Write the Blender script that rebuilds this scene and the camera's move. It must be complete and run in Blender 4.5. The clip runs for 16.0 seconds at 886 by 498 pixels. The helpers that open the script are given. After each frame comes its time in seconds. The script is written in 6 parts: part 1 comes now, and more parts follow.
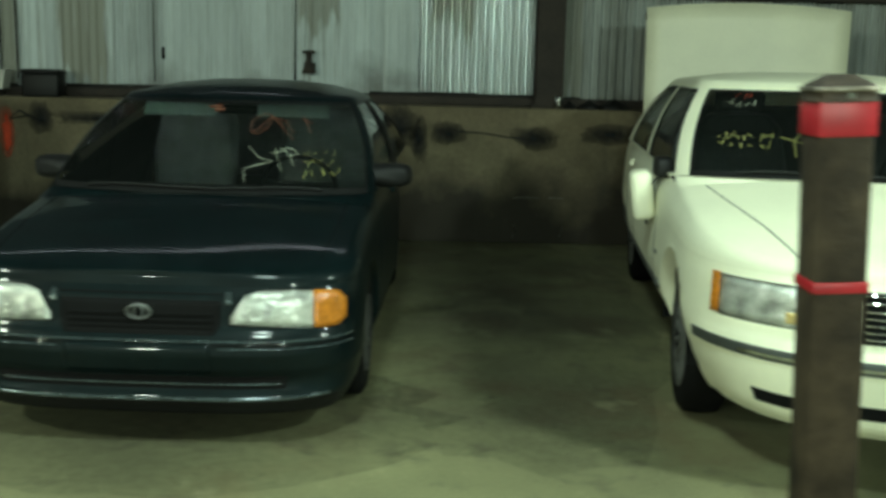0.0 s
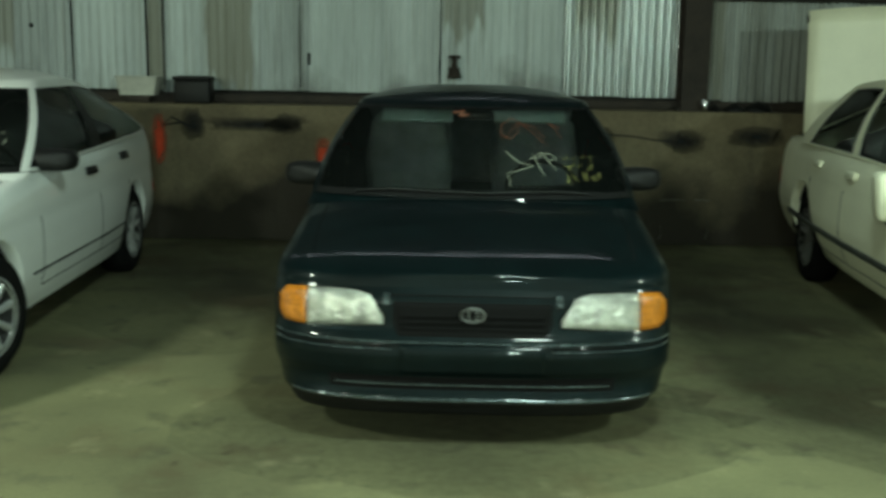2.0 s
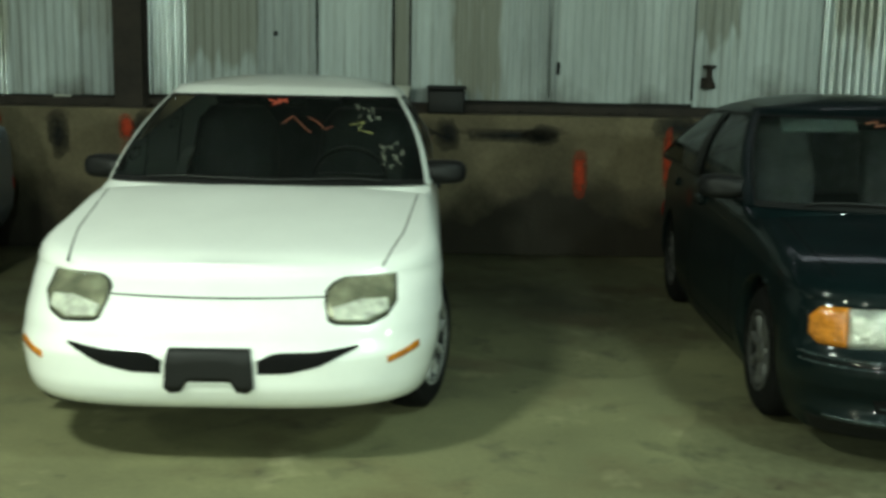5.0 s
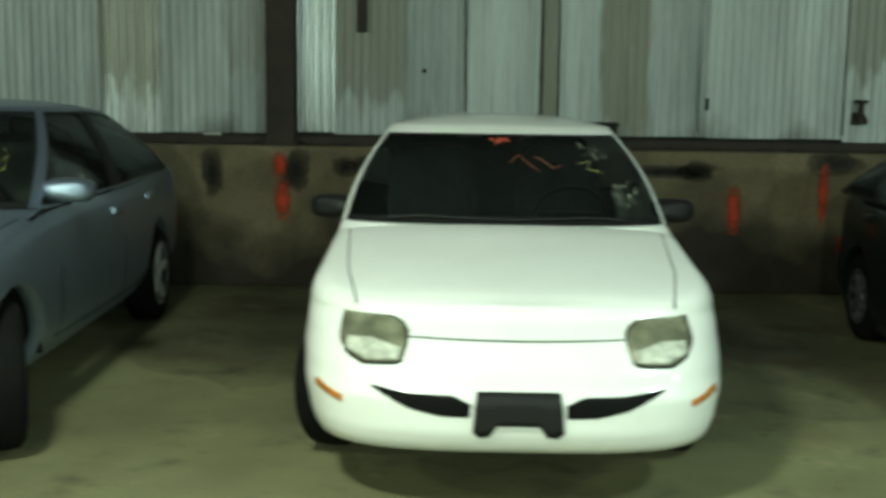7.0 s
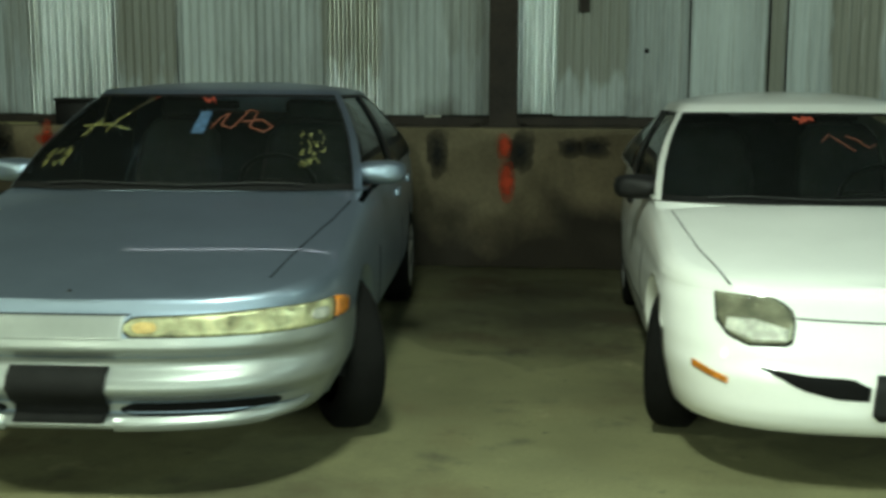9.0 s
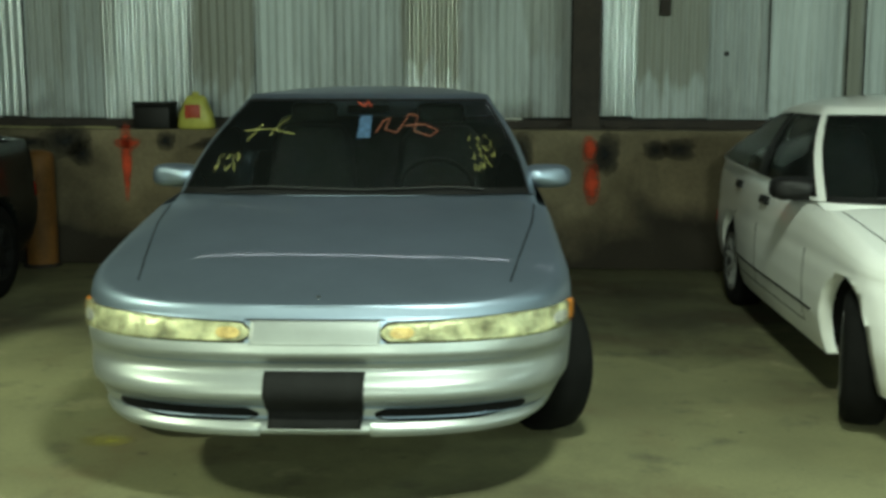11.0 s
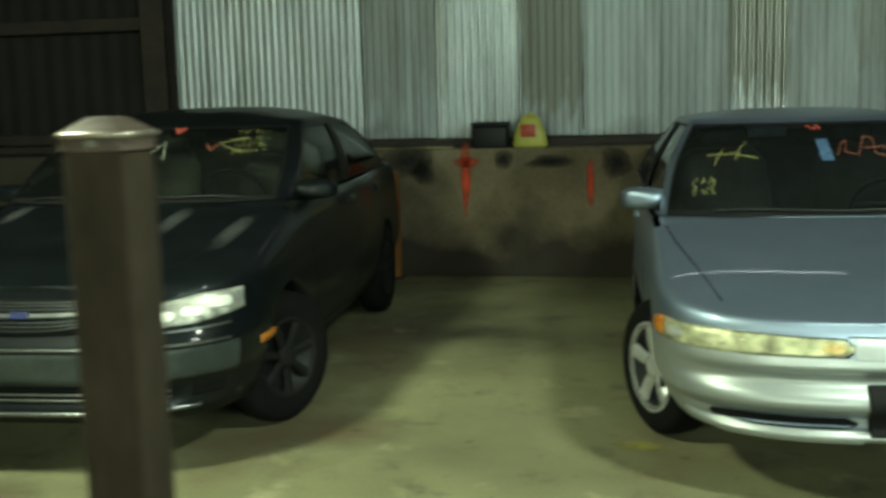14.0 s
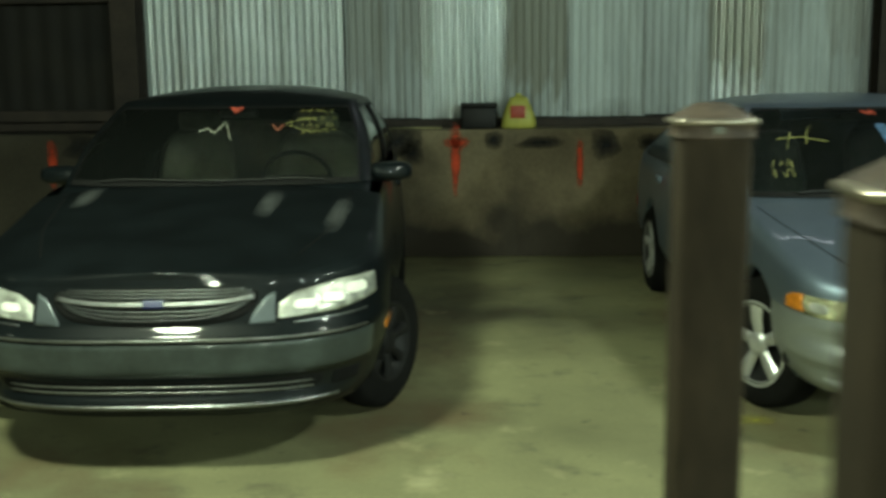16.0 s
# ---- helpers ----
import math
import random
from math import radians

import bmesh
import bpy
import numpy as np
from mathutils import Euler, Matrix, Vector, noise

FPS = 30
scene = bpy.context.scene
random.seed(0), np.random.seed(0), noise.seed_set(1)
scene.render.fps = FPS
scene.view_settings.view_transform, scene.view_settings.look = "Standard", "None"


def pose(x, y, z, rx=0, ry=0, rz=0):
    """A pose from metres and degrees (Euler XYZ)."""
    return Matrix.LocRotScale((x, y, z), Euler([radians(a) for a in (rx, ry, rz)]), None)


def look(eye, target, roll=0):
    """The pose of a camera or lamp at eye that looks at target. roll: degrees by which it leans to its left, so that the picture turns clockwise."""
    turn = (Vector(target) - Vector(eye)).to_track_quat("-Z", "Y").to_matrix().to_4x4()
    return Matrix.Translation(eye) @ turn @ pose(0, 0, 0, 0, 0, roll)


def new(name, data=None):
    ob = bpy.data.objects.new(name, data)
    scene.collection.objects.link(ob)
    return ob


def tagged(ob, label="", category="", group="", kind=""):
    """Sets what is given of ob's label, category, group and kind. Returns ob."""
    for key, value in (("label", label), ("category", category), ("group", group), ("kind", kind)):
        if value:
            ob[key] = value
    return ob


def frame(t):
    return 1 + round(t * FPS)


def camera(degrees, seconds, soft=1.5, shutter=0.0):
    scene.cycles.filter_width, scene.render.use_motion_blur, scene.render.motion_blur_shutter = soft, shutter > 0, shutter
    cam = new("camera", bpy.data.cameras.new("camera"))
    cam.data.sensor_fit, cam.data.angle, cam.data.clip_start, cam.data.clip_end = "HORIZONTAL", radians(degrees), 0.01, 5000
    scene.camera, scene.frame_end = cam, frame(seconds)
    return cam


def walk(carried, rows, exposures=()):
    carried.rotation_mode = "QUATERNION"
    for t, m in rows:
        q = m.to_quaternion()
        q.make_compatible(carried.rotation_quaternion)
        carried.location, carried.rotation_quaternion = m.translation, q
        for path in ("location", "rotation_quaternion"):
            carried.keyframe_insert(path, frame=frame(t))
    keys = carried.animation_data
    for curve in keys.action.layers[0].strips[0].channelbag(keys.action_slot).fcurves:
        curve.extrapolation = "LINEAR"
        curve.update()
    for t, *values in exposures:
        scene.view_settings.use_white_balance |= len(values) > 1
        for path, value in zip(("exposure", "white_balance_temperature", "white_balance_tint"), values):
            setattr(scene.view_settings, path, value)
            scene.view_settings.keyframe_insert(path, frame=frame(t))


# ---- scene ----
cam = camera(45.1, 16.0, soft=3.3, shutter=0.7)
PATH = [
    (0, (1.934, -0.410, 1.505), (1.976, 1.559, 1.157), 1.4),
    (0.5, (1.485, -0.518, 1.536), (1.572, 1.449, 1.185), 1.8),
    (1, (1.218, -0.493, 1.528), (1.298, 1.475, 1.178), 1.5),
    (1.5, (0.915, -0.465, 1.511), (0.982, 1.503, 1.165), 1.2),
    (2, (0.632, -0.439, 1.494), (0.686, 1.530, 1.151), 1.0),
    (2.5, (0.241, -0.369, 1.507), (0.320, 1.598, 1.154), 1.3),
    (3, (0.007, -0.335, 1.485), (0.053, 1.635, 1.143), 0.7),
    (3.5, (-0.279, -0.301, 1.467), (-0.263, 1.672, 1.136), 0.7),
    (4, (-0.579, -0.284, 1.428), (-0.586, 1.690, 1.105), 0.8),
    (4.2, (-0.748, -0.242, 1.438), (-0.740, 1.732, 1.112), 0.8),
    (6.3, (-1.965, -0.068, 1.426), (-1.929, 1.912, 1.146), 1.2),
    (6.5, (-2.032, -0.059, 1.434), (-2.012, 1.923, 1.164), 1.0),
    (7, (-2.351, -0.071, 1.445), (-2.374, 1.912, 1.184), 0.8),
    (7.5, (-2.691, 0.004, 1.391), (-2.770, 1.985, 1.131), 0.9),
    (8, (-2.970, 0.042, 1.406), (-3.120, 2.016, 1.123), 0.9),
    (8.5, (-3.139, 0.033, 1.400), (-3.367, 1.998, 1.107), 0.1),
    (9, (-3.398, -0.113, 1.425), (-3.595, 1.855, 1.131), 0.2),
    (9.2, (-3.562, -0.139, 1.413), (-3.723, 1.833, 1.123), 0.9),
    (11.3, (-4.508, -0.256, 1.448), (-4.632, 1.719, 1.156), -0.1),
    (11.5, (-4.613, -0.291, 1.466), (-4.734, 1.684, 1.172), -0.2),
    (12, (-4.912, -0.418, 1.532), (-5.043, 1.554, 1.226), -0.6),
    (12.5, (-5.114, -0.454, 1.527), (-5.321, 1.513, 1.230), -1.1),
    (13, (-5.411, -0.574, 1.561), (-5.682, 1.386, 1.270), -1.7),
    (13.5, (-5.686, -0.670, 1.546), (-6.033, 1.281, 1.270), -2.0),
    (14, (-6.016, -0.785, 1.590), (-6.391, 1.159, 1.307), -1.5),
    (14.5, (-6.332, -0.903, 1.588), (-6.632, 1.054, 1.302), -1.1),
    (15, (-6.593, -0.974, 1.595), (-6.801, 0.993, 1.297), -0.3),
    (15.5, (-6.932, -0.994, 1.637), (-7.040, 0.978, 1.317), -0.3),
    (16, (-7.260, -0.910, 1.626), (-7.352, 1.061, 1.299), -0.7),
]
EXPOSURES = ((0, -0.05), (1, -0.14), (2.5, -0.12), (4.2, -0.16), (7, -0.16), (9.2, -0.22), (11.3, -0.05), (12.5, 0.0), (16, 0.02))
walk(cam, [(t, look(eye, target, roll)) for t, eye, target, roll in PATH], EXPOSURES)

# ---- light ----
world = bpy.data.worlds.new("world")
scene.world = world
world.use_nodes = True
world.node_tree.nodes["Background"].inputs["Color"].default_value = (0.55, 0.62, 0.5, 1)
world.node_tree.nodes["Background"].inputs["Strength"].default_value = 0.008
# bay lamps under the roof: a row before the cars, whose bells throw the light down, and bare ones at the far side of the hall: x, y, power, tint
LAMP_Z = 4.1
LAMPS = (
    (-14.6, 1.6, 40, (0.86, 1.0, 0.68)), (-9.25, 1.5, 900, (0.84, 1.0, 0.70)), (-3.95, 1.6, 760, (0.83, 1.0, 0.80)), (1.45, 1.9, 380, (0.72, 1.0, 0.86)), (6.2, 1.6, 1000, (0.76, 1.0, 0.82)),
    (-9.25, -10.0, 1400, (0.84, 1.0, 0.72)), (-3.95, -10.0, 1500, (0.83, 1.0, 0.80)), (1.45, -10.0, 1150, (0.72, 1.0, 0.86)), (6.2, -10.0, 2000, (0.76, 1.0, 0.82)),
)
for lx, ly, power, tint in LAMPS:
    la = bpy.data.lights.new("bay_light", "SPOT" if ly > 0 else "POINT")
    la.shadow_soft_size = 0.26
    la.energy, la.color = power, tint
    if ly > 0:
        la.spot_size, la.spot_blend = radians(144), 0.5
    lo = new("bay_light", la)
    lo.location = (lx, ly, LAMP_Z - 0.2)


# ---- materials ----
def mat(name, colour, rough=0.6, metal=0.0, vary=0.25, scale=6.0, bump=0.0, bump_scale=40.0, second=None, coat=0.0, coat_rough=0.04, spec=0.5,
        stretch=(1, 1, 1), per_object=0.0, blotch=1.0):
    """A principled material with two scales of variation and fine relief."""
    m = bpy.data.materials.new(name)
    m.use_nodes = True
    nt = m.node_tree
    p = nt.nodes["Principled BSDF"]
    p.inputs["Roughness"].default_value = rough
    p.inputs["Metallic"].default_value = metal
    p.inputs["Coat Weight"].default_value = coat
    p.inputs["Coat Roughness"].default_value = coat_rough
    p.inputs["Specular IOR Level"].default_value = spec
    tc = nt.nodes.new("ShaderNodeTexCoord")
    mp = nt.nodes.new("ShaderNodeMapping")
    mp.inputs["Scale"].default_value = stretch
    nt.links.new(tc.outputs["Object"], mp.inputs["Vector"])
    big = nt.nodes.new("ShaderNodeTexNoise")
    big.inputs["Scale"].default_value = scale
    big.inputs["Detail"].default_value = 6
    fine = nt.nodes.new("ShaderNodeTexNoise")
    fine.inputs["Scale"].default_value = bump_scale
    fine.inputs["Detail"].default_value = 4
    nt.links.new(mp.outputs["Vector"], big.inputs["Vector"])
    nt.links.new(mp.outputs["Vector"], fine.inputs["Vector"])
    ramp = nt.nodes.new("ShaderNodeValToRGB")
    lo_c = second if second else [c * (1 - vary) for c in colour]
    hi_c = colour if second else [min(1.0, c * (1 + vary * 0.5)) for c in colour]
    ramp.color_ramp.elements[0].position = 0.5 - 0.18 * blotch
    ramp.color_ramp.elements[1].position = 0.5 + 0.18 * blotch
    ramp.color_ramp.elements[0].color = (*lo_c, 1)
    ramp.color_ramp.elements[1].color = (*hi_c, 1)
    nt.links.new(big.outputs["Fac"], ramp.inputs["Fac"])
    mix = nt.nodes.new("ShaderNodeMix")
    mix.data_type, mix.blend_type = "RGBA", "MULTIPLY"
    mix.inputs["Factor"].default_value = min(1.0, vary * 1.2)
    nt.links.new(ramp.outputs["Color"], mix.inputs["A"])
    nt.links.new(fine.outputs["Fac"], mix.inputs["B"])
    last = mix.outputs["Result"]
    if per_object:
        oi = nt.nodes.new("ShaderNodeObjectInfo")
        mr = nt.nodes.new("ShaderNodeMapRange")
        mr.inputs["To Min"].default_value = 1 - per_object
        mr.inputs["To Max"].default_value = 1.0
        nt.links.new(oi.outputs["Random"], mr.inputs["Value"])
        mul = nt.nodes.new("ShaderNodeMix")
        mul.data_type, mul.blend_type = "RGBA", "MULTIPLY"
        mul.inputs["Factor"].default_value = 1.0
        nt.links.new(last, mul.inputs["A"])
        nt.links.new(mr.outputs["Result"], mul.inputs["B"])
        last = mul.outputs["Result"]
    nt.links.new(last, p.inputs["Base Color"])
    if bump:
        b = nt.nodes.new("ShaderNodeBump")
        b.inputs["Strength"].default_value = bump
        b.inputs["Distance"].default_value = 0.01
        nt.links.new(fine.outputs["Fac"], b.inputs["Height"])
        nt.links.new(b.outputs["Normal"], p.inputs["Normal"])
    return m


# haze: share of the pane left opaque, its milky sheen put into the colour
def glass(name, colour, rough=0.02, haze=0.0):
    m = bpy.data.materials.new(name)
    m.use_nodes = True
    p = m.node_tree.nodes["Principled BSDF"]
    p.inputs["Base Color"].default_value = (*colour, 1)
    p.inputs["Roughness"].default_value = rough
    p.inputs["Transmission Weight"].default_value = 1.0 - haze
    p.inputs["IOR"].default_value = 1.12
    return m


def glow(name, colour, strength):
    m = bpy.data.materials.new(name)
    m.use_nodes = True
    p = m.node_tree.nodes["Principled BSDF"]
    p.inputs["Base Color"].default_value = (0.8, 0.8, 0.8, 1)
    p.inputs["Emission Color"].default_value = (*colour, 1)
    p.inputs["Emission Strength"].default_value = strength
    return m


M_FLOOR = mat("worn_concrete_floor", (0.280, 0.274, 0.136), 0.78, vary=0.35, scale=0.9, bump=0.3, bump_scale=60, second=(0.146, 0.142, 0.071))


def stained(m, dark, scale, lo, hi, amount):
    """Dark blotches of uneven outline over a floor's colour."""
    nt = m.node_tree
    p = nt.nodes["Principled BSDF"]
    src = p.inputs["Base Color"].links[0].from_socket
    tc = nt.nodes.new("ShaderNodeTexCoord")
    nz = nt.nodes.new("ShaderNodeTexNoise")
    nz.inputs["Scale"].default_value = scale
    nz.inputs["Detail"].default_value = 8
    nz.inputs["Roughness"].default_value = 0.62
    mr = nt.nodes.new("ShaderNodeMapRange")
    mr.inputs["From Min"].default_value = lo
    mr.inputs["From Max"].default_value = hi
    mr.inputs["To Max"].default_value = amount
    mix = nt.nodes.new("ShaderNodeMix")
    mix.data_type = "RGBA"
    mix.inputs["B"].default_value = (*dark, 1)
    nt.links.new(tc.outputs["Object"], nz.inputs["Vector"])
    nt.links.new(nz.outputs["Fac"], mr.inputs["Value"])
    nt.links.new(mr.outputs["Result"], mix.inputs["Factor"])
    nt.links.new(src, mix.inputs["A"])
    nt.links.new(mix.outputs["Result"], p.inputs["Base Color"])


stained(M_FLOOR, (0.03, 0.026, 0.017), 0.55, 0.50, 0.68, 0.8)
stained(M_FLOOR, (0.045, 0.04, 0.026), 3.5, 0.56, 0.70, 0.6)
stained(M_FLOOR, (0.15, 0.095, 0.04), 1.1, 0.52, 0.70, 0.45)
stained(M_FLOOR, (0.44, 0.41, 0.24), 2.3, 0.60, 0.74, 0.5)
stained(M_FLOOR, (0.02, 0.018, 0.012), 9.0, 0.64, 0.72, 0.7)
M_BARRIER = mat("cast_concrete", (0.265, 0.215, 0.128), 0.85, vary=0.35, scale=1.6, bump=0.4, bump_scale=30, second=(0.150, 0.120, 0.072))


M_BARRIER_DARK = mat("dark_concrete", (0.07, 0.062, 0.043), 0.9, vary=0.4, scale=1.6, bump=0.4, bump_scale=30, second=(0.035, 0.03, 0.02))


def darkened_low(m, low_tone, z_top, soft, amount):
    """Turns a material's colour darker below about z_top, with an uneven outline."""
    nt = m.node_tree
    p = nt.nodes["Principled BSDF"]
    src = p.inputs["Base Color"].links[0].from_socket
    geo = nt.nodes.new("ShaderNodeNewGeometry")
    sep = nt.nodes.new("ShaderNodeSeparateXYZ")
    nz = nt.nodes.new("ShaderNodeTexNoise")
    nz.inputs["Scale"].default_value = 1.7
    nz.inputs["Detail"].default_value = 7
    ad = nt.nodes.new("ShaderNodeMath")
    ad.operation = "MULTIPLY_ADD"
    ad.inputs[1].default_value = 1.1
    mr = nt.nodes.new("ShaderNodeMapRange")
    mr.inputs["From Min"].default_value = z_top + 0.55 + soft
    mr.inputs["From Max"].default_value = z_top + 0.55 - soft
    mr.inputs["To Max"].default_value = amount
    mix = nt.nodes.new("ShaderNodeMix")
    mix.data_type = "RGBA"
    mix.inputs["B"].default_value = (*low_tone, 1)
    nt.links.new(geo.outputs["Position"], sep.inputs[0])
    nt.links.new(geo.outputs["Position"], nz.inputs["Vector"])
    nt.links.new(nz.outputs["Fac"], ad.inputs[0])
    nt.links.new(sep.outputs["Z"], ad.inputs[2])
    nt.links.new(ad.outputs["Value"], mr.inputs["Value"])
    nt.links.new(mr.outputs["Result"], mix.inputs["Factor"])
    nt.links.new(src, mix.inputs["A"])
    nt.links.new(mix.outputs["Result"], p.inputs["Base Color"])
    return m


# the concrete gets darker towards its foot
darkened_low(M_BARRIER, (0.018, 0.0135, 0.009), 0.46, 0.18, 0.92)


def streaked(m, dark, lo, hi, amount, fine=7.0, tall=0.22):
    """Runs of rust and dirt down a wall."""
    nt = m.node_tree
    p = nt.nodes["Principled BSDF"]
    src = p.inputs["Base Color"].links[0].from_socket
    geo = nt.nodes.new("ShaderNodeNewGeometry")
    mp = nt.nodes.new("ShaderNodeMapping")
    mp.inputs["Scale"].default_value = (fine, 1.0, tall)
    nz = nt.nodes.new("ShaderNodeTexNoise")
    nz.inputs["Scale"].default_value = 1.0
    nz.inputs["Detail"].default_value = 7
    nz.inputs["Roughness"].default_value = 0.65
    mr = nt.nodes.new("ShaderNodeMapRange")
    mr.inputs["From Min"].default_value = lo
    mr.inputs["From Max"].default_value = hi
    mr.inputs["To Max"].default_value = amount
    mix = nt.nodes.new("ShaderNodeMix")
    mix.data_type = "RGBA"
    mix.inputs["B"].default_value = (*dark, 1)
    nt.links.new(geo.outputs["Position"], mp.inputs["Vector"])
    nt.links.new(mp.outputs["Vector"], nz.inputs["Vector"])
    nt.links.new(nz.outputs["Fac"], mr.inputs["Value"])
    nt.links.new(mr.outputs["Result"], mix.inputs["Factor"])
    nt.links.new(src, mix.inputs["A"])
    nt.links.new(mix.outputs["Result"], p.inputs["Base Color"])


streaked(M_BARRIER, (0.05, 0.043, 0.03), 0.52, 0.70, 0.6, 2.5, 0.5)
M_SHEET = mat("galvanised_sheet", (0.61, 0.675, 0.685), 0.5, metal=0.1, vary=0.22, scale=2.0, bump=0.1, bump_scale=25,
              second=(0.41, 0.45, 0.45), stretch=(2.2, 1, 0.3), per_object=0.14)
M_SHEET_PALE = mat("whitewashed_sheet", (0.66, 0.735, 0.74), 0.55, metal=0.1, vary=0.2, scale=2.4, bump=0.1, bump_scale=25,
                   second=(0.50, 0.555, 0.56), stretch=(2.2, 1, 0.25), per_object=0.12)
M_SHEET_DULL = mat("stained_sheet", (0.50, 0.535, 0.515), 0.65, metal=0.1, vary=0.3, scale=2.0, bump=0.1, bump_scale=25,
                   second=(0.29, 0.30, 0.275), stretch=(3.0, 1, 0.35), per_object=0.15)


M_SHEET_BARE = mat("bare_galvanised_sheet", (0.72, 0.775, 0.78), 0.36, metal=0.82, vary=0.25, scale=2.0, bump=0.1, bump_scale=25,
                   second=(0.54, 0.585, 0.585), stretch=(2.2, 1, 0.3), per_object=0.12)


def patch_group():
    """Node group: 1 inside a ragged patch that hangs from above between two x, down to a height."""
    g = bpy.data.node_groups.new("hanging_stain", "ShaderNodeTree")
    for nm in ("x", "z", "wobble", "Left", "Right", "Foot", "Amount"):
        g.interface.new_socket(nm, in_out="INPUT", socket_type="NodeSocketFloat")
    g.interface.new_socket("Mask", in_out="OUTPUT", socket_type="NodeSocketFloat")
    gi, go = g.nodes.new("NodeGroupInput"), g.nodes.new("NodeGroupOutput")

    def math_(op, u, v):
        n = g.nodes.new("ShaderNodeMath")
        n.operation = op
        for k, w in enumerate((u, v)):
            if isinstance(w, (int, float)):
                n.inputs[k].default_value = w
            else:
                g.links.new(w, n.inputs[k])
        return n.outputs[0]

    def ramp_(v, soft):
        n = g.nodes.new("ShaderNodeMapRange")
        n.interpolation_type = "SMOOTHSTEP"
        n.inputs["From Min"].default_value = -soft
        n.inputs["From Max"].default_value = soft
        g.links.new(v, n.inputs["Value"])
        return n.outputs["Result"]

    sway = math_("MULTIPLY", gi.outputs["wobble"], 0.12)
    xx = math_("ADD", gi.outputs["x"], sway)
    drop = math_("ADD", gi.outputs["z"], math_("MULTIPLY", gi.outputs["wobble"], 1.1))
    m = math_("MULTIPLY", ramp_(math_("SUBTRACT", xx, gi.outputs["Left"]), 0.03), ramp_(math_("SUBTRACT", gi.outputs["Right"], xx), 0.03))
    m = math_("MULTIPLY", m, ramp_(math_("SUBTRACT", drop, gi.outputs["Foot"]), 0.12))
    g.links.new(math_("MULTIPLY", m, gi.outputs["Amount"]), go.inputs["Mask"])
    return g


STAIN = patch_group()
# old dull coats left on the sheets: from x, to x, height of the ragged foot, how dense
STAINS = ((-8.58, -8.22, 1.5, 0.45), (-8.1, -7.78, 1.7, 0.4), (-7.12, -6.58, 1.5, 0.8), (-5.33, -4.82, 1.55, 0.85), (-4.30, -3.95, 1.75, 0.5), (-3.36, -2.78, 1.5, 0.8),
          (-1.66, -1.53, 1.25, 0.9), (-1.17, -0.76, 1.2, 0.95), (0.86, 1.22, 1.78, 0.8), (1.98, 2.36, 1.75, 0.75), (3.12, 3.28, 1.1, 0.9))


def weathered(m):
    """Ragged dull patches, and a pale drip, over a sheet's colour."""
    nt = m.node_tree
    p = nt.nodes["Principled BSDF"]
    src = p.inputs["Base Color"].links[0].from_socket
    geo = nt.nodes.new("ShaderNodeNewGeometry")
    sep = nt.nodes.new("ShaderNodeSeparateXYZ")
    nt.links.new(geo.outputs["Position"], sep.inputs[0])
    mp = nt.nodes.new("ShaderNodeMapping")
    mp.inputs["Scale"].default_value = (7.0, 1.0, 1.6)
    nz = nt.nodes.new("ShaderNodeTexNoise")
    nz.inputs["Scale"].default_value = 1.6
    nz.inputs["Detail"].default_value = 6
    nt.links.new(geo.outputs["Position"], mp.inputs["Vector"])
    nt.links.new(mp.outputs["Vector"], nz.inputs["Vector"])
    mid = nt.nodes.new("ShaderNodeMath")
    mid.operation = "SUBTRACT"
    mid.inputs[1].default_value = 0.5
    nt.links.new(nz.outputs["Fac"], mid.inputs[0])
    last = None
    for x0, x1, foot, amount in STAINS:
        n = nt.nodes.new("ShaderNodeGroup")
        n.node_tree = STAIN
        nt.links.new(sep.outputs["X"], n.inputs["x"])
        nt.links.new(sep.outputs["Z"], n.inputs["z"])
        nt.links.new(mid.outputs[0], n.inputs["wobble"])
        n.inputs["Left"].default_value, n.inputs["Right"].default_value = x0, x1
        n.inputs["Foot"].default_value, n.inputs["Amount"].default_value = foot, amount
        if last:
            mx = nt.nodes.new("ShaderNodeMath")
            mx.operation = "MAXIMUM"
            nt.links.new(last, mx.inputs[0])
            nt.links.new(n.outputs["Mask"], mx.inputs[1])
            last = mx.outputs[0]
        else:
            last = n.outputs["Mask"]
    mix = nt.nodes.new("ShaderNodeMix")
    mix.data_type = "RGBA"
    mix.inputs["B"].default_value = (0.24, 0.24, 0.20, 1)
    nt.links.new(last, mix.inputs["Factor"])
    nt.links.new(src, mix.inputs["A"])
    nt.links.new(mix.outputs["Result"], p.inputs["Base Color"])


for m_ in (M_SHEET, M_SHEET_PALE, M_SHEET_DULL, M_SHEET_BARE):
    weathered(m_)
    # brown dirt fringe along the foot of the sheets
    darkened_low(m_, (0.05, 0.04, 0.026), 1.14, 0.16, 0.8)
    streaked(m_, (0.16, 0.155, 0.125), 0.54, 0.70, 0.5)
    streaked(m_, (0.10, 0.095, 0.075), 0.54, 0.70, 0.55, 16.0, 0.5)
    streaked(m_, (0.66, 0.70, 0.68), 0.60, 0.70, 0.4, 9.0, 0.4)
M_RUST = mat("rusted_steel", (0.05, 0.036, 0.026), 0.75, metal=0.1, vary=0.4, scale=5, bump=0.3, second=(0.025, 0.018, 0.014))
M_DARKPANEL = mat("brown_painted_panel", (0.012, 0.010, 0.006), 0.8, vary=0.35, scale=3, bump=0.2, second=(0.006, 0.005, 0.0035))
M_CEIL = mat("dark_roof_deck", (0.05, 0.05, 0.045), 0.85, vary=0.3, scale=2)
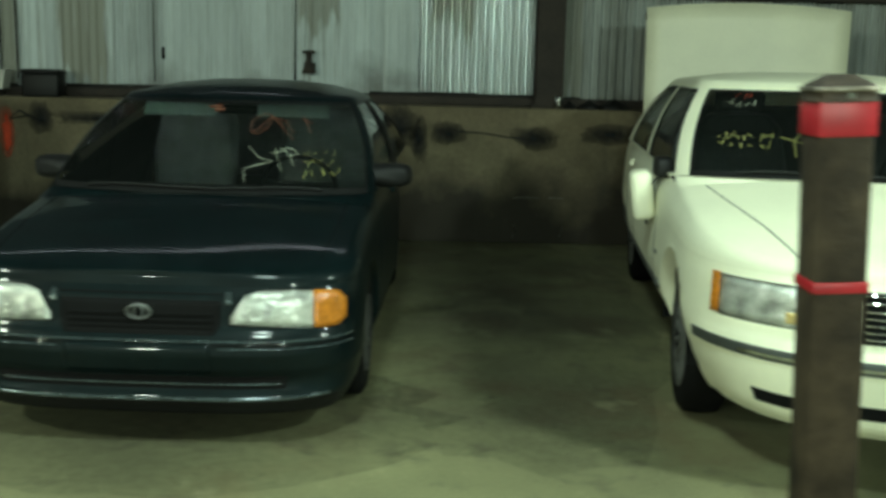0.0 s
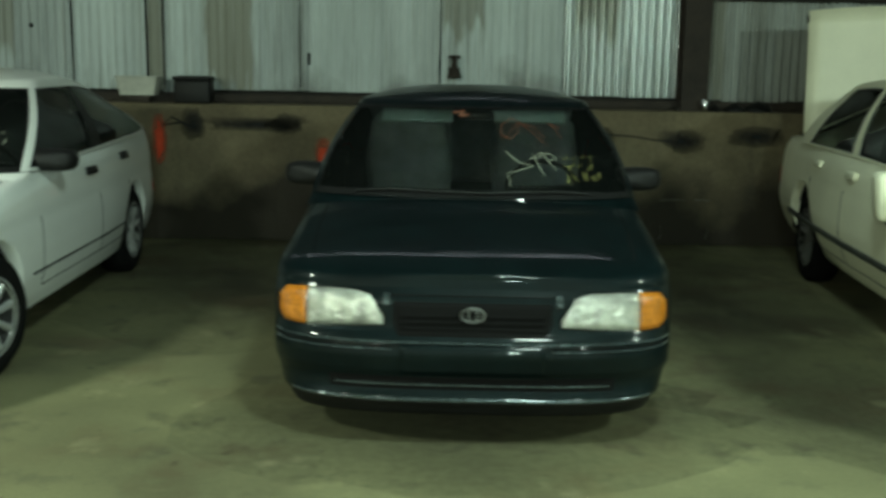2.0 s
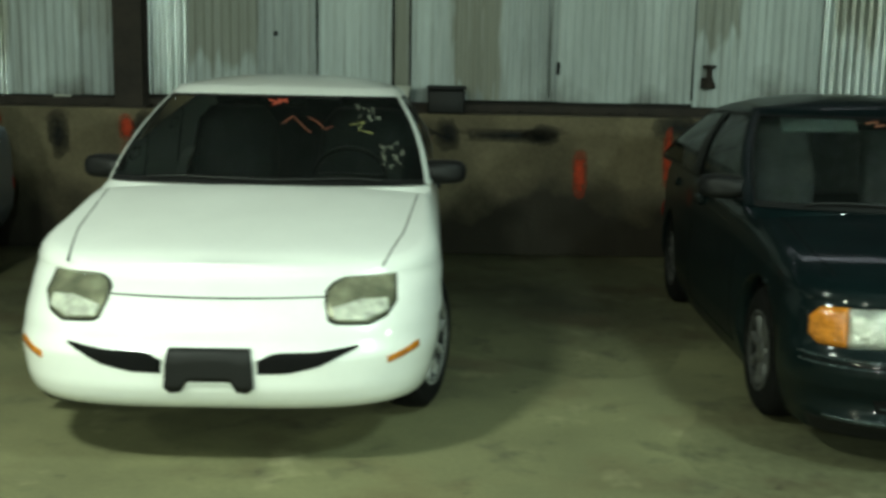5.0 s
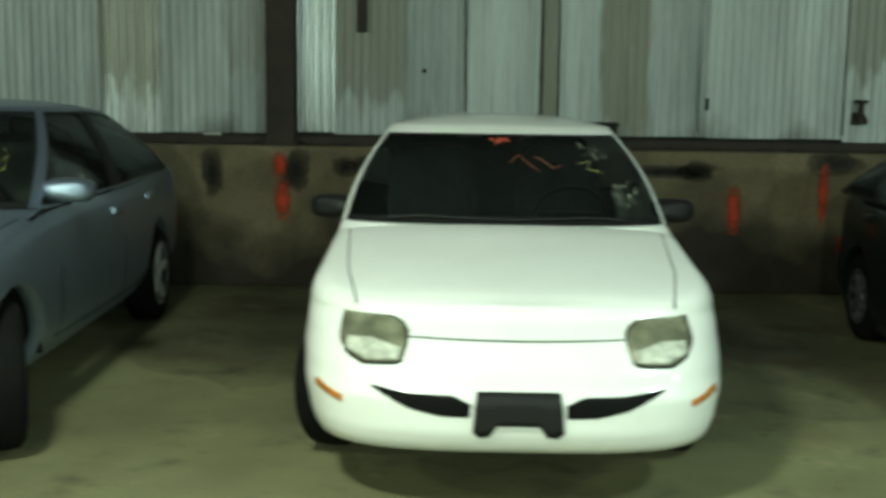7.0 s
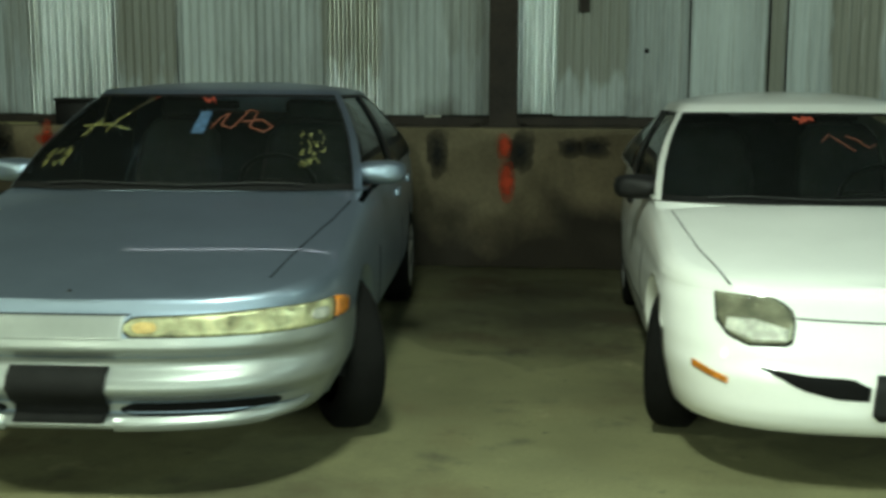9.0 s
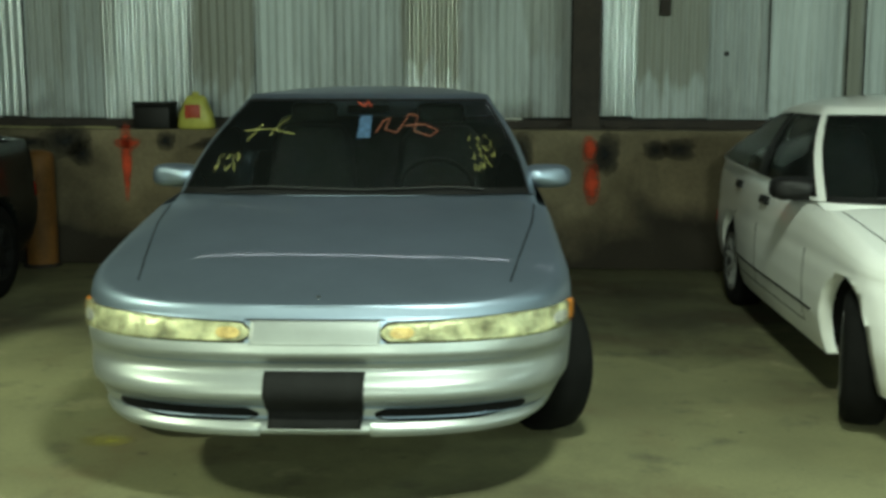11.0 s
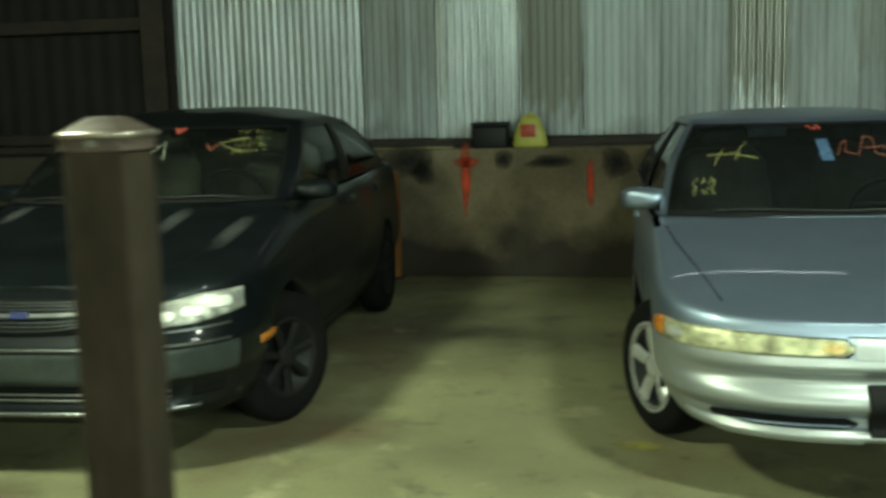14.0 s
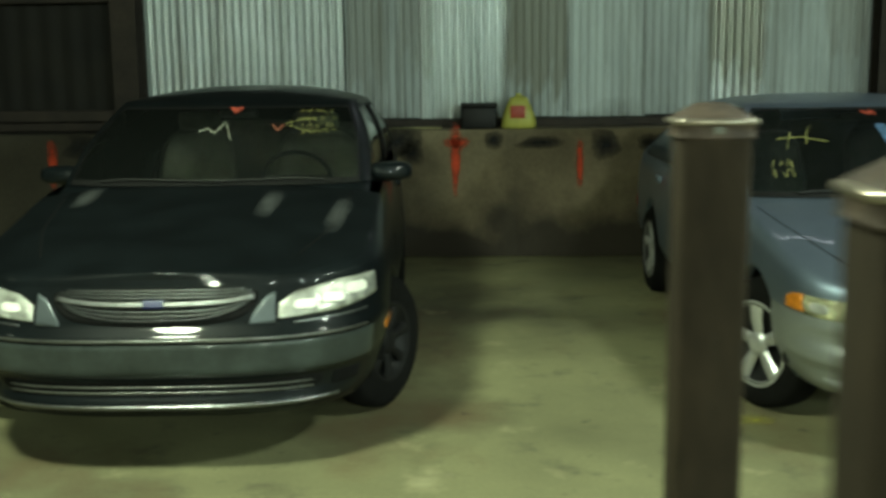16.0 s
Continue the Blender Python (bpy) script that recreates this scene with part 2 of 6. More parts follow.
M_WALL = mat("grey_block_paint", (0.10, 0.10, 0.09), 0.85, vary=0.3, scale=1.2, bump=0.3)
M_BLACK = mat("black_plastic", (0.008, 0.008, 0.008), 0.55, spec=0.3, vary=0.2)
M_GAP = mat("dark_gap", (0.007, 0.007, 0.007), 0.9, vary=0.1, spec=0.1)
M_RUBBER = mat("tyre_rubber", (0.007, 0.007, 0.0065), 0.9, spec=0.12, vary=0.3, scale=9, bump=0.3, bump_scale=70)
M_ALLOY = mat("alloy", (0.66, 0.67, 0.66), 0.26, metal=0.6, vary=0.15, scale=14)
M_GREYWHEEL = mat("grey_wheel_cover", (0.28, 0.28, 0.26), 0.35, metal=0.6, vary=0.3, scale=14)
M_DULLWHEEL = mat("dusty_wheel", (0.13, 0.13, 0.125), 0.5, metal=0.5, vary=0.3, scale=14)
M_DARKWHEEL = mat("blackened_wheel", (0.010, 0.010, 0.0095), 0.7, metal=0.0, spec=0.2, vary=0.3, scale=14)
M_CHROME = mat("chrome", (0.75, 0.76, 0.76), 0.1, metal=1.0, vary=0.05)
M_REFLECT = mat("lamp_reflector", (0.74, 0.75, 0.71), 0.18, metal=0.55, vary=0.5, scale=13, bump=1.0, bump_scale=20)
M_AMBER = mat("amber_lens", (0.64, 0.215, 0.02), 0.2, vary=0.3, scale=30, bump=0.4, bump_scale=60, coat=0.6)
M_SEAT = mat("seat_cloth", (0.032, 0.035, 0.037), 0.95, vary=0.25, scale=8, bump=0.3)
M_SEAT_BEIGE = mat("beige_seat_cloth", (0.13, 0.125, 0.10), 0.95, vary=0.25, scale=8, bump=0.3)
M_SEAT_PALE = mat("grey_seat_cloth", (0.17, 0.18, 0.19), 0.95, vary=0.25, scale=8, bump=0.3)
M_GLASS = glass("tinted_glass", (0.36, 0.42, 0.39), haze=0.011)
M_LENS = glass("clear_lens", (0.9, 0.92, 0.85))
M_POST = mat("brown_painted_post", (0.046, 0.034, 0.021), 0.85, spec=0.15, vary=0.45, scale=6, bump=0.4, second=(0.022, 0.016, 0.010), stretch=(1, 1, 0.35))
M_TUBE = glow("fluorescent_tube", (0.9, 1.0, 0.75), 14.0)
P_WHITE = mat("white_car_paint", (0.86, 0.87, 0.84), 0.3, vary=0.04, scale=3, coat=0.7)
P_IVORY = mat("ivory_car_paint", (0.87, 0.855, 0.65), 0.5, vary=0.06, scale=3, coat=0.15, coat_rough=0.3)
P_GREEN = mat("dark_green_car_paint", (0.0034, 0.0090, 0.0100), 0.45, metal=0.0, vary=0.3, scale=5, coat=0.35, coat_rough=0.05, spec=0.08)
P_SILVER = mat("silver_blue_car_paint", (0.262, 0.326, 0.415), 0.45, metal=0.9, vary=0.06, scale=4, coat=0.4, coat_rough=0.03)
P_TEAL = mat("blackish_green_car_paint", (0.0058, 0.0080, 0.0092), 0.45, metal=0.0, vary=0.3, scale=5, coat=0.35, coat_rough=0.05, spec=0.08)


# ---- small builders ----
def part(name, bm, material, parent, label="", smooth=True):
    me = bpy.data.meshes.new(name)
    bm.normal_update()
    bm.to_mesh(me)
    bm.free()
    if smooth:
        for f in me.polygons:
            f.use_smooth = True
    me.materials.append(material)
    ob = new(name, me)
    ob.parent = parent
    if label:
        ob["label"] = label
    return ob


def thing(name, label, category, m=None, group="", kind=""):
    ob = new(name)
    ob.empty_display_size = 0.1
    if m is not None:
        ob.matrix_world = m
    return tagged(ob, label, category, group, kind)


def box(x0, x1, y0, y1, z0, z1, bevel=0.0, bm=None):
    own = bmesh.new()
    vs = bmesh.ops.create_cube(own, size=1)["verts"]
    for v in vs:
        v.co = Vector(((x0 + x1) / 2 + v.co.x * (x1 - x0), (y0 + y1) / 2 + v.co.y * (y1 - y0), (z0 + z1) / 2 + v.co.z * (z1 - z0)))
    if bevel:
        bmesh.ops.bevel(own, geom=own.edges[:], offset=bevel, segments=2, profile=0.5, affect="EDGES")
    if bm is None:
        return own
    me = bpy.data.meshes.new("tmp")
    own.to_mesh(me)
    own.free()
    bm.from_mesh(me)
    bpy.data.meshes.remove(me)
    return bm


def grid(pts, bm=None, close=False, flip=False):
    """A mesh from rows of points."""
    bm = bm or bmesh.new()
    rows = [[bm.verts.new(p) for p in row] for row in pts]
    for a, b in zip(rows, rows[1:]):
        n = len(a)
        for i in range(n if close else n - 1):
            q = [a[i], a[(i + 1) % n], b[(i + 1) % n], b[i]]
            try:
                bm.faces.new(q[::-1] if flip else q)
            except ValueError:
                pass
    return bm


def lathe(profile, steps=36, axis="x", bm=None):
    """Profile of (along, radius), turned round an axis."""
    bm = bm or bmesh.new()
    rows = []
    for a, r in profile:
        ring = []
        for i in range(steps):
            t = 2 * math.pi * i / steps
            c, s = r * math.cos(t), r * math.sin(t)
            ring.append((a, c, s) if axis == "x" else (c, s, a) if axis == "z" else (c, a, s))
        rows.append(ring)
    return grid(rows, bm, close=True)


def tube(points, r, steps=6, bm=None):
    """A thin rod along points."""
    bm = bm or bmesh.new()
    rows = []
    pts = [Vector(p) for p in points]
    for i, p in enumerate(pts):
        d = (pts[min(i + 1, len(pts) - 1)] - pts[max(i - 1, 0)]).normalized()
        u = d.cross(Vector((0, 0, 1)))
        u = u.normalized() if u.length > 1e-3 else Vector((1, 0, 0))
        w = d.cross(u)
        rows.append([p + r * (math.cos(2 * math.pi * k / steps) * u + math.sin(2 * math.pi * k / steps) * w) for k in range(steps)])
    return grid(rows, bm, close=True)


def lerp_list(table, x):
    """Smooth value of a short table of (x, value)."""
    if x <= table[0][0]:
        return table[0][1]
    for (a, va), (b, vb) in zip(table, table[1:]):
        if x <= b:
            return va + (vb - va) * (x - a) / (b - a)
    return table[-1][1]


def smooth_list(table, x):
    """Value of a short table of (x, value) along a smooth curve that does not overshoot."""
    if x <= table[0][0] or x >= table[-1][0]:
        return lerp_list(table, x)
    h = [b[0] - a[0] for a, b in zip(table, table[1:])]
    d = [(b[1] - a[1]) / k for a, b, k in zip(table, table[1:], h)]
    k = next(i for i in range(len(h)) if x <= table[i + 1][0])

    def slope(i):
        if i == 0 or i == len(table) - 1:
            return d[0] if i == 0 else d[-1]
        return 0.0 if d[i - 1] * d[i] <= 0 else 2 * d[i - 1] * d[i] / (d[i - 1] + d[i])

    t = (x - table[k][0]) / h[k]
    a, b = table[k][1], table[k + 1][1]
    return (a * (1 + 2 * t) * (1 - t) ** 2 + h[k] * slope(k) * t * (1 - t) ** 2 + b * t * t * (3 - 2 * t) + h[k] * slope(k + 1) * t * t * (t - 1))


# ---- the car builder ----
SPLIT = 0.01


class Car:
    """A saloon in its own space: x across, y from the nose backwards, z up."""

    def __init__(c, name, label, spec, m):
        c.s = dict(spec)
        c.root = thing(name, label, "car", m)
        c.paint = spec["paint"]

    # the wall round the lower body
    def shoulder(c, y):
        return smooth_list(c.s["shoulder"], y)

    def level(c, zk, y):
        zf = c.s["shoulder"][0][1]
        z0 = zf - SPLIT
        return zk if zk < z0 else z0 + (zk - z0) * (c.shoulder(y) - z0) / (zf - z0)

    def side_level(c, z, y):
        """The level that lies at height z on the side at y."""
        zf = c.s["shoulder"][0][1]
        z0 = zf - SPLIT
        return z if z < z0 else z0 + (z - z0) * (zf - z0) / (c.shoulder(y) - z0)

    def side(c, name, y0, y1, z0, z1, material, out=0.004, ny=6, nz=4, rim=0.006, sides=(1, -1), label=""):
        """A piece laid on the flank, in true heights; z0, z1: height or table over 0..1 along it."""
        f = lambda t, x: lerp_list(t, x) if isinstance(t, (list, tuple)) else t  # noqa: E731
        for sg in sides:
            tab = lambda t: [(i / ny, c.side_level(f(t, i / ny), y0 + (y1 - y0) * i / ny)) for i in range(ny + 1)]  # noqa: E731
            part(name, c.patch(sg * c.y_to_q(y0), sg * c.y_to_q(y1), tab(z0), tab(z1), out, ny, nz, rim), material, c.root, label)

    def half(c, zk):
        zf = c.s["shoulder"][0][1]
        return c.s["w"] - lerp_list(c.s["side"], zk / zf)

    def blunt(c, zk):
        """How square the nose is in plan at a level."""
        n = c.s["n_front"]
        return lerp_list(n, zk) if isinstance(n, (list, tuple)) else n

    def wall(c, q, zk, out=0.0):
        """Point of the wall: q 0..1 the nose from its middle to the corner, 1..2 the side, 2..3 the tail; zk the level."""
        s = c.s
        sign = -1 if q < 0 else 1
        q = abs(q)
        w = c.half(zk)
        if q <= 1:
            th, n = q * math.pi / 2, c.blunt(zk)
            yf = lerp_list(s["front"], zk)
            x, y = w * math.sin(th) ** (2 / n), yf + (s["d_front"] - yf) * (1 - math.cos(th) ** (2 / n))
        elif q <= 2:
            x, y = w, s["d_front"] + (q - 1) * (s["len"] - s["d_rear"] - s["d_front"])
            x -= c.taper(y)
        else:
            th, n = (3 - q) * math.pi / 2, s["n_rear"]
            yr = s["len"] - lerp_list(s["rear"], zk)
            x, y = w * math.sin(th) ** (2 / n), yr - (yr - s["len"] + s["d_rear"]) * (1 - math.cos(th) ** (2 / n))
            x *= 1 - c.taper(y) / w
        return Vector((sign * x, y, c.level(zk, y)))

    def taper(c, y):
        """How far the flank draws in towards the tail."""
        k = min(1.0, max(0.0, (y / c.s["len"] - 0.55) / 0.45))
        return c.s.get("draw_in", 0.09) * k * k * (3 - 2 * k)

    def normal(c, q, zk):
        e = 0.01
        a = c.wall(q + e, zk) - c.wall(q - e, zk)
        b = c.wall(q, zk + e) - c.wall(q, zk - e)
        n = a.cross(b)
        n = n.normalized() if n.length > 1e-9 else Vector((0, -1, 0))
        if n.dot(c.wall(q, zk) - Vector((0, c.s["len"] / 2, 0.6))) < 0:
            n = -n
        return n

    def patch(c, q0, q1, low, high, out=0.004, nq=16, nz=6, rim=0.012, round_ends=0.0):
        """A shell laid on the wall. low and high: level, or short table over 0..1 along q."""
        f = lambda t, x: lerp_list(t, x) if isinstance(t, (list, tuple)) else t  # noqa: E731
        rows = []
        for i in range(nq + 1):
            x = i / nq
            q = q0 + (q1 - q0) * x
            a, b = f(low, x), f(high, x)
            if round_ends:
                e = min(x, 1 - x) / round_ends
                k = math.sqrt(max(0.0, 1 - (1 - e) ** 2)) if e < 1 else 1.0
                k = 0.25 + 0.75 * k
                mid = (a + b) / 2
                a, b = mid + (a - mid) * k, mid + (b - mid) * k
            rows.append([c.wall(q, a + (b - a) * j / nz) + out * c.normal(q, a + (b - a) * j / nz) for j in range(nz + 1)])
        bm = grid(rows)
        if rim:
            edge = [e for e in bm.edges if e.is_boundary]
            ret = bmesh.ops.extrude_edge_only(bm, edges=edge)
            mid = sum((v.co for v in bm.verts), Vector()) / len(bm.verts)
            for v in [g for g in ret["geom"] if isinstance(g, bmesh.types.BMVert)]:
                n = c.normal((q0 + q1) / 2, f(low, 0.5))
                v.co -= n * rim
        bmesh.ops.recalc_face_normals(bm, faces=bm.faces[:])
        return bm

    def q_at(c, x, zk):
        """The q of the nose at which it is x wide."""
        k = min(1.0, abs(x) / c.half(zk))
        return math.copysign(math.asin(k ** (c.blunt(zk) / 2)) * 2 / math.pi, x)

    def face(c, name, x0, x1, low, high, material, parent=None, out=0.004, both=False, label="", nq=16, nz=6, rim=0.012, round_ends=0.0):
        """A piece laid on the nose between x0 and x1; both: and its mirror image."""
        f = lambda t: t[len(t) // 2][1] if isinstance(t, (list, tuple)) else t  # noqa: E731
        zm = (f(low) + f(high)) / 2
        cap = c.s["shoulder"][0][1] - SPLIT - 0.0005
        low = [(a, min(z, cap)) for a, z in low] if isinstance(low, (list, tuple)) else min(low, cap)
        high = [(a, min(z, cap)) for a, z in high] if isinstance(high, (list, tuple)) else min(high, cap)
        obs = []
        for sg in ((1, -1) if both else (1,)):
            bm = c.patch(sg * c.q_at(x0, zm), sg * c.q_at(x1, zm), low, high, out, nq, nz, rim, round_ends)
            obs.append(part(name, bm, material, parent or c.root, label))
        return obs

    def gx(c, u, v, out=0.002):
        """Point of the windscreen u of its half width out and v up."""
        top = math.sin(c.q_ws * math.pi / 2) ** (2 / 3.6)
        q = math.copysign(math.asin((abs(u) * top) ** 1.8) * 2 / math.pi, u)
        return c.gp(q, 0.03 + (c.v_top - 0.03) * v, out)

    def scribble(c, marks, material, r=0.0022, name="paint_stroke"):
        """Painted strokes on the windscreen through (u, v), u -1..1 across and v 0..1 up."""
        for pts in marks:
            dense = []
            for (u0, v0), (u1, v1) in zip(pts, pts[1:]):
                for i in range(4):
                    t = i / 4
                    dense.append(c.gx(u0 + (u1 - u0) * t, v0 + (v1 - v0) * t))
            dense.append(c.gx(*pts[-1]))
            part(name, tube(dense, r, 5), material, c.windshield)

    def bars(c, u, v, rows, material, seed, w=0.22, h=0.035, slant=0.0):
        """Unreadable rows of writing as short bars."""
        rnd = random.Random(seed)
        marks = []
        for k in range(rows):
            x = u
            while x < u + w:
                d = rnd.uniform(0.02, 0.05)
                y = v - k * 0.10 + slant * (x - u) + rnd.uniform(-0.02, 0.02)
                a = rnd.uniform(-0.045, 0.045)
                marks.append([(x, y - a), (x + d * rnd.uniform(0.4, 0.9), y + a)])
                if rnd.random() < 0.5:
                    e = rnd.uniform(0.2, 0.8)
                    marks.append([(x + d * e, y - rnd.uniform(0.0, 0.05)), (x + d * e + 0.008, y + rnd.uniform(0.01, 0.05))])
                x += d + rnd.uniform(0.0, 0.03)
        c.scribble(marks, material, 0.0017, "writing_bar")

    def strip(c, q0, q1, z0, z1, out=0.004, depth=0.012, nq=24):
        return c.patch(q0, q1, z0, z1, out, nq, 2, depth)

    def y_to_q(c, y):
        s = c.s
        return 1 + (y - s["d_front"]) / (s["len"] - s["d_rear"] - s["d_front"])

    def body(c):
        s = c.s
        zf = s["shoulder"][0][1]
        levels = s["levels"]
        qs = [i / 26 for i in range(26)]
        qs += [1 + i / 64 for i in range(64)]
        qs += [2 + i / 20 for i in range(21)]
        qs = [-q for q in qs[:0:-1]] + qs
        bm = bmesh.new()
        rows = [[bm.verts.new(c.wall(q, z)) for q in qs] for z in levels]
        n = len(qs)
        for a, b in zip(rows, rows[1:]):
            for i in range(n - 1):
                bm.faces.new((a[i], a[i + 1], b[i + 1], b[i]))
        # fender tops and rear deck, rows across
        top = rows[-1]
        mid = n // 2

        fr = [k for k in range(0, n // 2 + 1) if top[mid + k].co.y <= s["y_cowl"] + 0.03]
        re = [k for k in range(0, n // 2 + 1) if top[mid + k].co.y >= s["y_rear_glass"] - 0.03]
        U = [-1, -0.97, -0.93, -0.87, -0.8, -0.6, -0.4, -0.2, 0, 0.2, 0.4, 0.6, 0.8, 0.87, 0.93, 0.97, 1]
        def top_rows(keys, crown_at, keep):
            prev = None
            for k in keys:
                r, l = top[mid + k], top[mid - k]
                row = []
                for u in U:
                    if u == 1:
                        row.append(r)
                    elif u == -1:
                        row.append(l)
                    else:
                        cr = crown_at(r.co.y)
                        row.append(bm.verts.new((r.co.x * u, r.co.y, r.co.z + cr * (1 - abs(u) ** s.get("crown_n", 3)))))
                if prev:
                    for i in range(len(U) - 1):
                        vs = []
                        for v in (prev[i], prev[i + 1], row[i + 1], row[i]):
                            if v not in vs:
                                vs.append(v)
                        if len(vs) > 2 and keep(U[i], U[i + 1], r.co.y):
                            try:
                                bm.faces.new(vs)
                            except ValueError:
                                pass
                prev = row

        crown = lambda y: smooth_list(s["crown"], y)  # noqa: E731
        top_rows(fr, crown, lambda a, b, y: True)
        top_rows(re, crown, lambda a, b, y: True)
        # wheel arches
        R = s["arch"]
        for yw in (s["y_axle_f"], s["y_axle_r"]):
            inside = set()
            for v in bm.verts:
                if abs(v.co.x) > s["w"] - 0.25 and (v.co.y - yw) ** 2 + (v.co.z - s["r"]) ** 2 < R * R:
                    inside.add(v)
            dead = [f for f in bm.faces if all(v in inside for v in f.verts)]
            bmesh.ops.delete(bm, geom=dead, context="FACES_ONLY")
            for v in list(inside):
                if not v.is_valid:
                    continue
                d = Vector((v.co.y - yw, v.co.z - s["r"]))
                if v.link_faces and d.length > 1e-4:
                    d = d.normalized() * R
                    v.co.y, v.co.z = yw + d.x, max(s["r"] + d.y, levels[0])
            # turned-in lip
            edges = [e for e in bm.edges if e.is_boundary and all(
                abs(math.hypot(v.co.y - yw, v.co.z - s["r"]) - R) < 0.012 and abs(v.co.x) > s["w"] - 0.3 for v in e.verts)]
            ret = bmesh.ops.extrude_edge_only(bm, edges=edges)
            for g in ret["geom"]:
                if isinstance(g, bmesh.types.BMVert):
                    g.co.x *= 0.93
        loose = [v for v in bm.verts if not v.link_faces]
        bmesh.ops.delete(bm, geom=loose, context="VERTS")
        bmesh.ops.remove_doubles(bm, verts=bm.verts[:], dist=0.0005)
        bmesh.ops.recalc_face_normals(bm, faces=bm.faces[:])
        part("body", bm, c.paint, c.root)
        # dark underside and wheel wells
        ub = box(-s["w"] + 0.24, s["w"] - 0.24, 0.6, s["len"] - 0.4, s["levels"][0] + 0.03, 0.5)
        part("underbody", ub, M_GAP, c.root)
        for sx in (-1, 1):
            for yw in (s["y_axle_f"], s["y_axle_r"]):
                rows = []
                ti = c.taper(yw + R) + 0.01 if yw > 2 else 0.0
                for xx in (s["w"] - 0.03 - ti, s["w"] - 0.28):
                    rows.append([(sx * xx, yw + (R + 0.005) * math.cos(t * math.pi / 16), s["r"] + (R + 0.005) * math.sin(t * math.pi / 16)) for t in range(0, 17)])
                rows.append([(sx * (s["w"] - 0.28), yw, s["r"])] * 17)
                part("wheel_well", grid(rows), M_GAP, c.root)

    def top_z(c, x, y):
        """Height of the bonnet at (x, y)."""
        s = c.s
        w = c.top_half(y)
        u = min(1.0, abs(x) / max(w, 1e-3))
        return c.shoulder(y) + smooth_list(s["crown"], y) * (1 - u ** s.get("crown_n", 3))

    def top_half(c, y):
        s = c.s
        zt = s["levels"][-1]
        yf, w, n = lerp_list(s["front"], zt), c.half(zt), c.blunt(zt)
        if y >= s["d_front"]:
            return w
        k = max(0.0, min(1.0, 1 - (y - yf) / (s["d_front"] - yf)))
        return w * (1 - k ** n) ** (1 / n)

    def greenhouse(c):
        s = c.s
        yb0, yb1, yt0, yt1 = s["y_cowl"], s["y_rear_glass"], s["y_roof_f"], s["y_roof_r"]
        wb, wt = s["w_belt"], s["w_roof"]
        zr = s["z_roof"]
        q_ws, q_a, q_b0, q_b1, q_c, q_rg = s.get("pillars", (0.66, 0.86, 1.44, 1.52, 2.10, 2.38))
        n = 3.6
        dfb, drb = s.get("bow", 0.34), 0.30

        def gp(q, v, out=0.0):
            sign = -1 if q < 0 else 1
            a = abs(q)
            w = wb + (wt - wb) * v
            y0, y1 = yb0 + (yt0 - yb0) * v, yb1 + (yt1 - yb1) * v
            df, dr = dfb * (1 - 0.35 * v), drb * (1 - 0.2 * v)
            if a <= 1:
                th = a * math.pi / 2
                x, y = w * math.sin(th) ** (2 / n), y0 + df * (1 - math.cos(th) ** (2 / n))
            elif a <= 2:
                x, y = w, y0 + df + (a - 1) * (y1 - dr - y0 - df)
            else:
                th = (3 - a) * math.pi / 2
                x, y = w * math.sin(th) ** (2 / n), y1 - dr * (1 - math.cos(th) ** (2 / n))
            bulge = 0.035 * math.sin(math.pi * v)
            x += bulge * (x / max(w, 0.01)) + out * (x / w)
            if a < 1:
                y -= (bulge * 0.9 + out) * math.cos(a * math.pi / 2)
            if a > 2:
                y += (bulge * 0.9 + out) * math.cos((3 - a) * math.pi / 2)
            zb = c.shoulder(min(max(y, yb0), yb1)) + 0.004
            if a < 1:
                zb += smooth_list(s["crown"], yb0) * (1 - (a) ** 3)
            if a > 2:
                zb += smooth_list(s["crown"], yb1) * (1 - (3 - a) ** 3)
            ymid = (y0 + y1) / 2
            fall = s.get("arc", 0.06) * v * max(0.0, (y - ymid) / (y1 - ymid)) ** 2
            return Vector((sign * x, y, zb + (zr - zb) * v - fall + out * 0.4))

        c.gp = gp
        c.q_ws = q_ws
        v0, v1 = 0.03, s.get("v_top", 0.9)
        c.v_top = v1
        breaks = [0, q_ws, q_a, q_b0, q_b1, q_c, q_rg, 3]
        qs = []
        for a, b in zip(breaks, breaks[1:]):
            k = max(2, int((b - a) * 14))
            qs += [a + (b - a) * i / k for i in range(k)]
        qs.append(3)
        full = [-q for q in qs[:0:-1]] + qs
        vs = [0, v0, 0.15, 0.3, 0.45, 0.6, 0.75, v1, v1 + (1 - v1) * 0.6, 1.0]

        def open_at(q, v):
            q = abs(q)
            if v < v0 and q < q_ws:
                return True
            if not v0 < v < v1:
                return False
            return q < q_ws or q_a < q < q_b0 or q_b1 < q < q_c or q > q_rg

        bm = bmesh.new()
        rows = [[bm.verts.new(gp(q, v)) for q in full] for v in vs]
        for j in range(len(vs) - 1):
            for i in range(len(full) - 1):
                if not open_at((full[i] + full[i + 1]) / 2, (vs[j] + vs[j + 1]) / 2):
                    bm.faces.new((rows[j][i], rows[j][i + 1], rows[j + 1][i + 1], rows[j + 1][i]))
        top = rows[-1]
        m = len(full) // 2
        prev = None
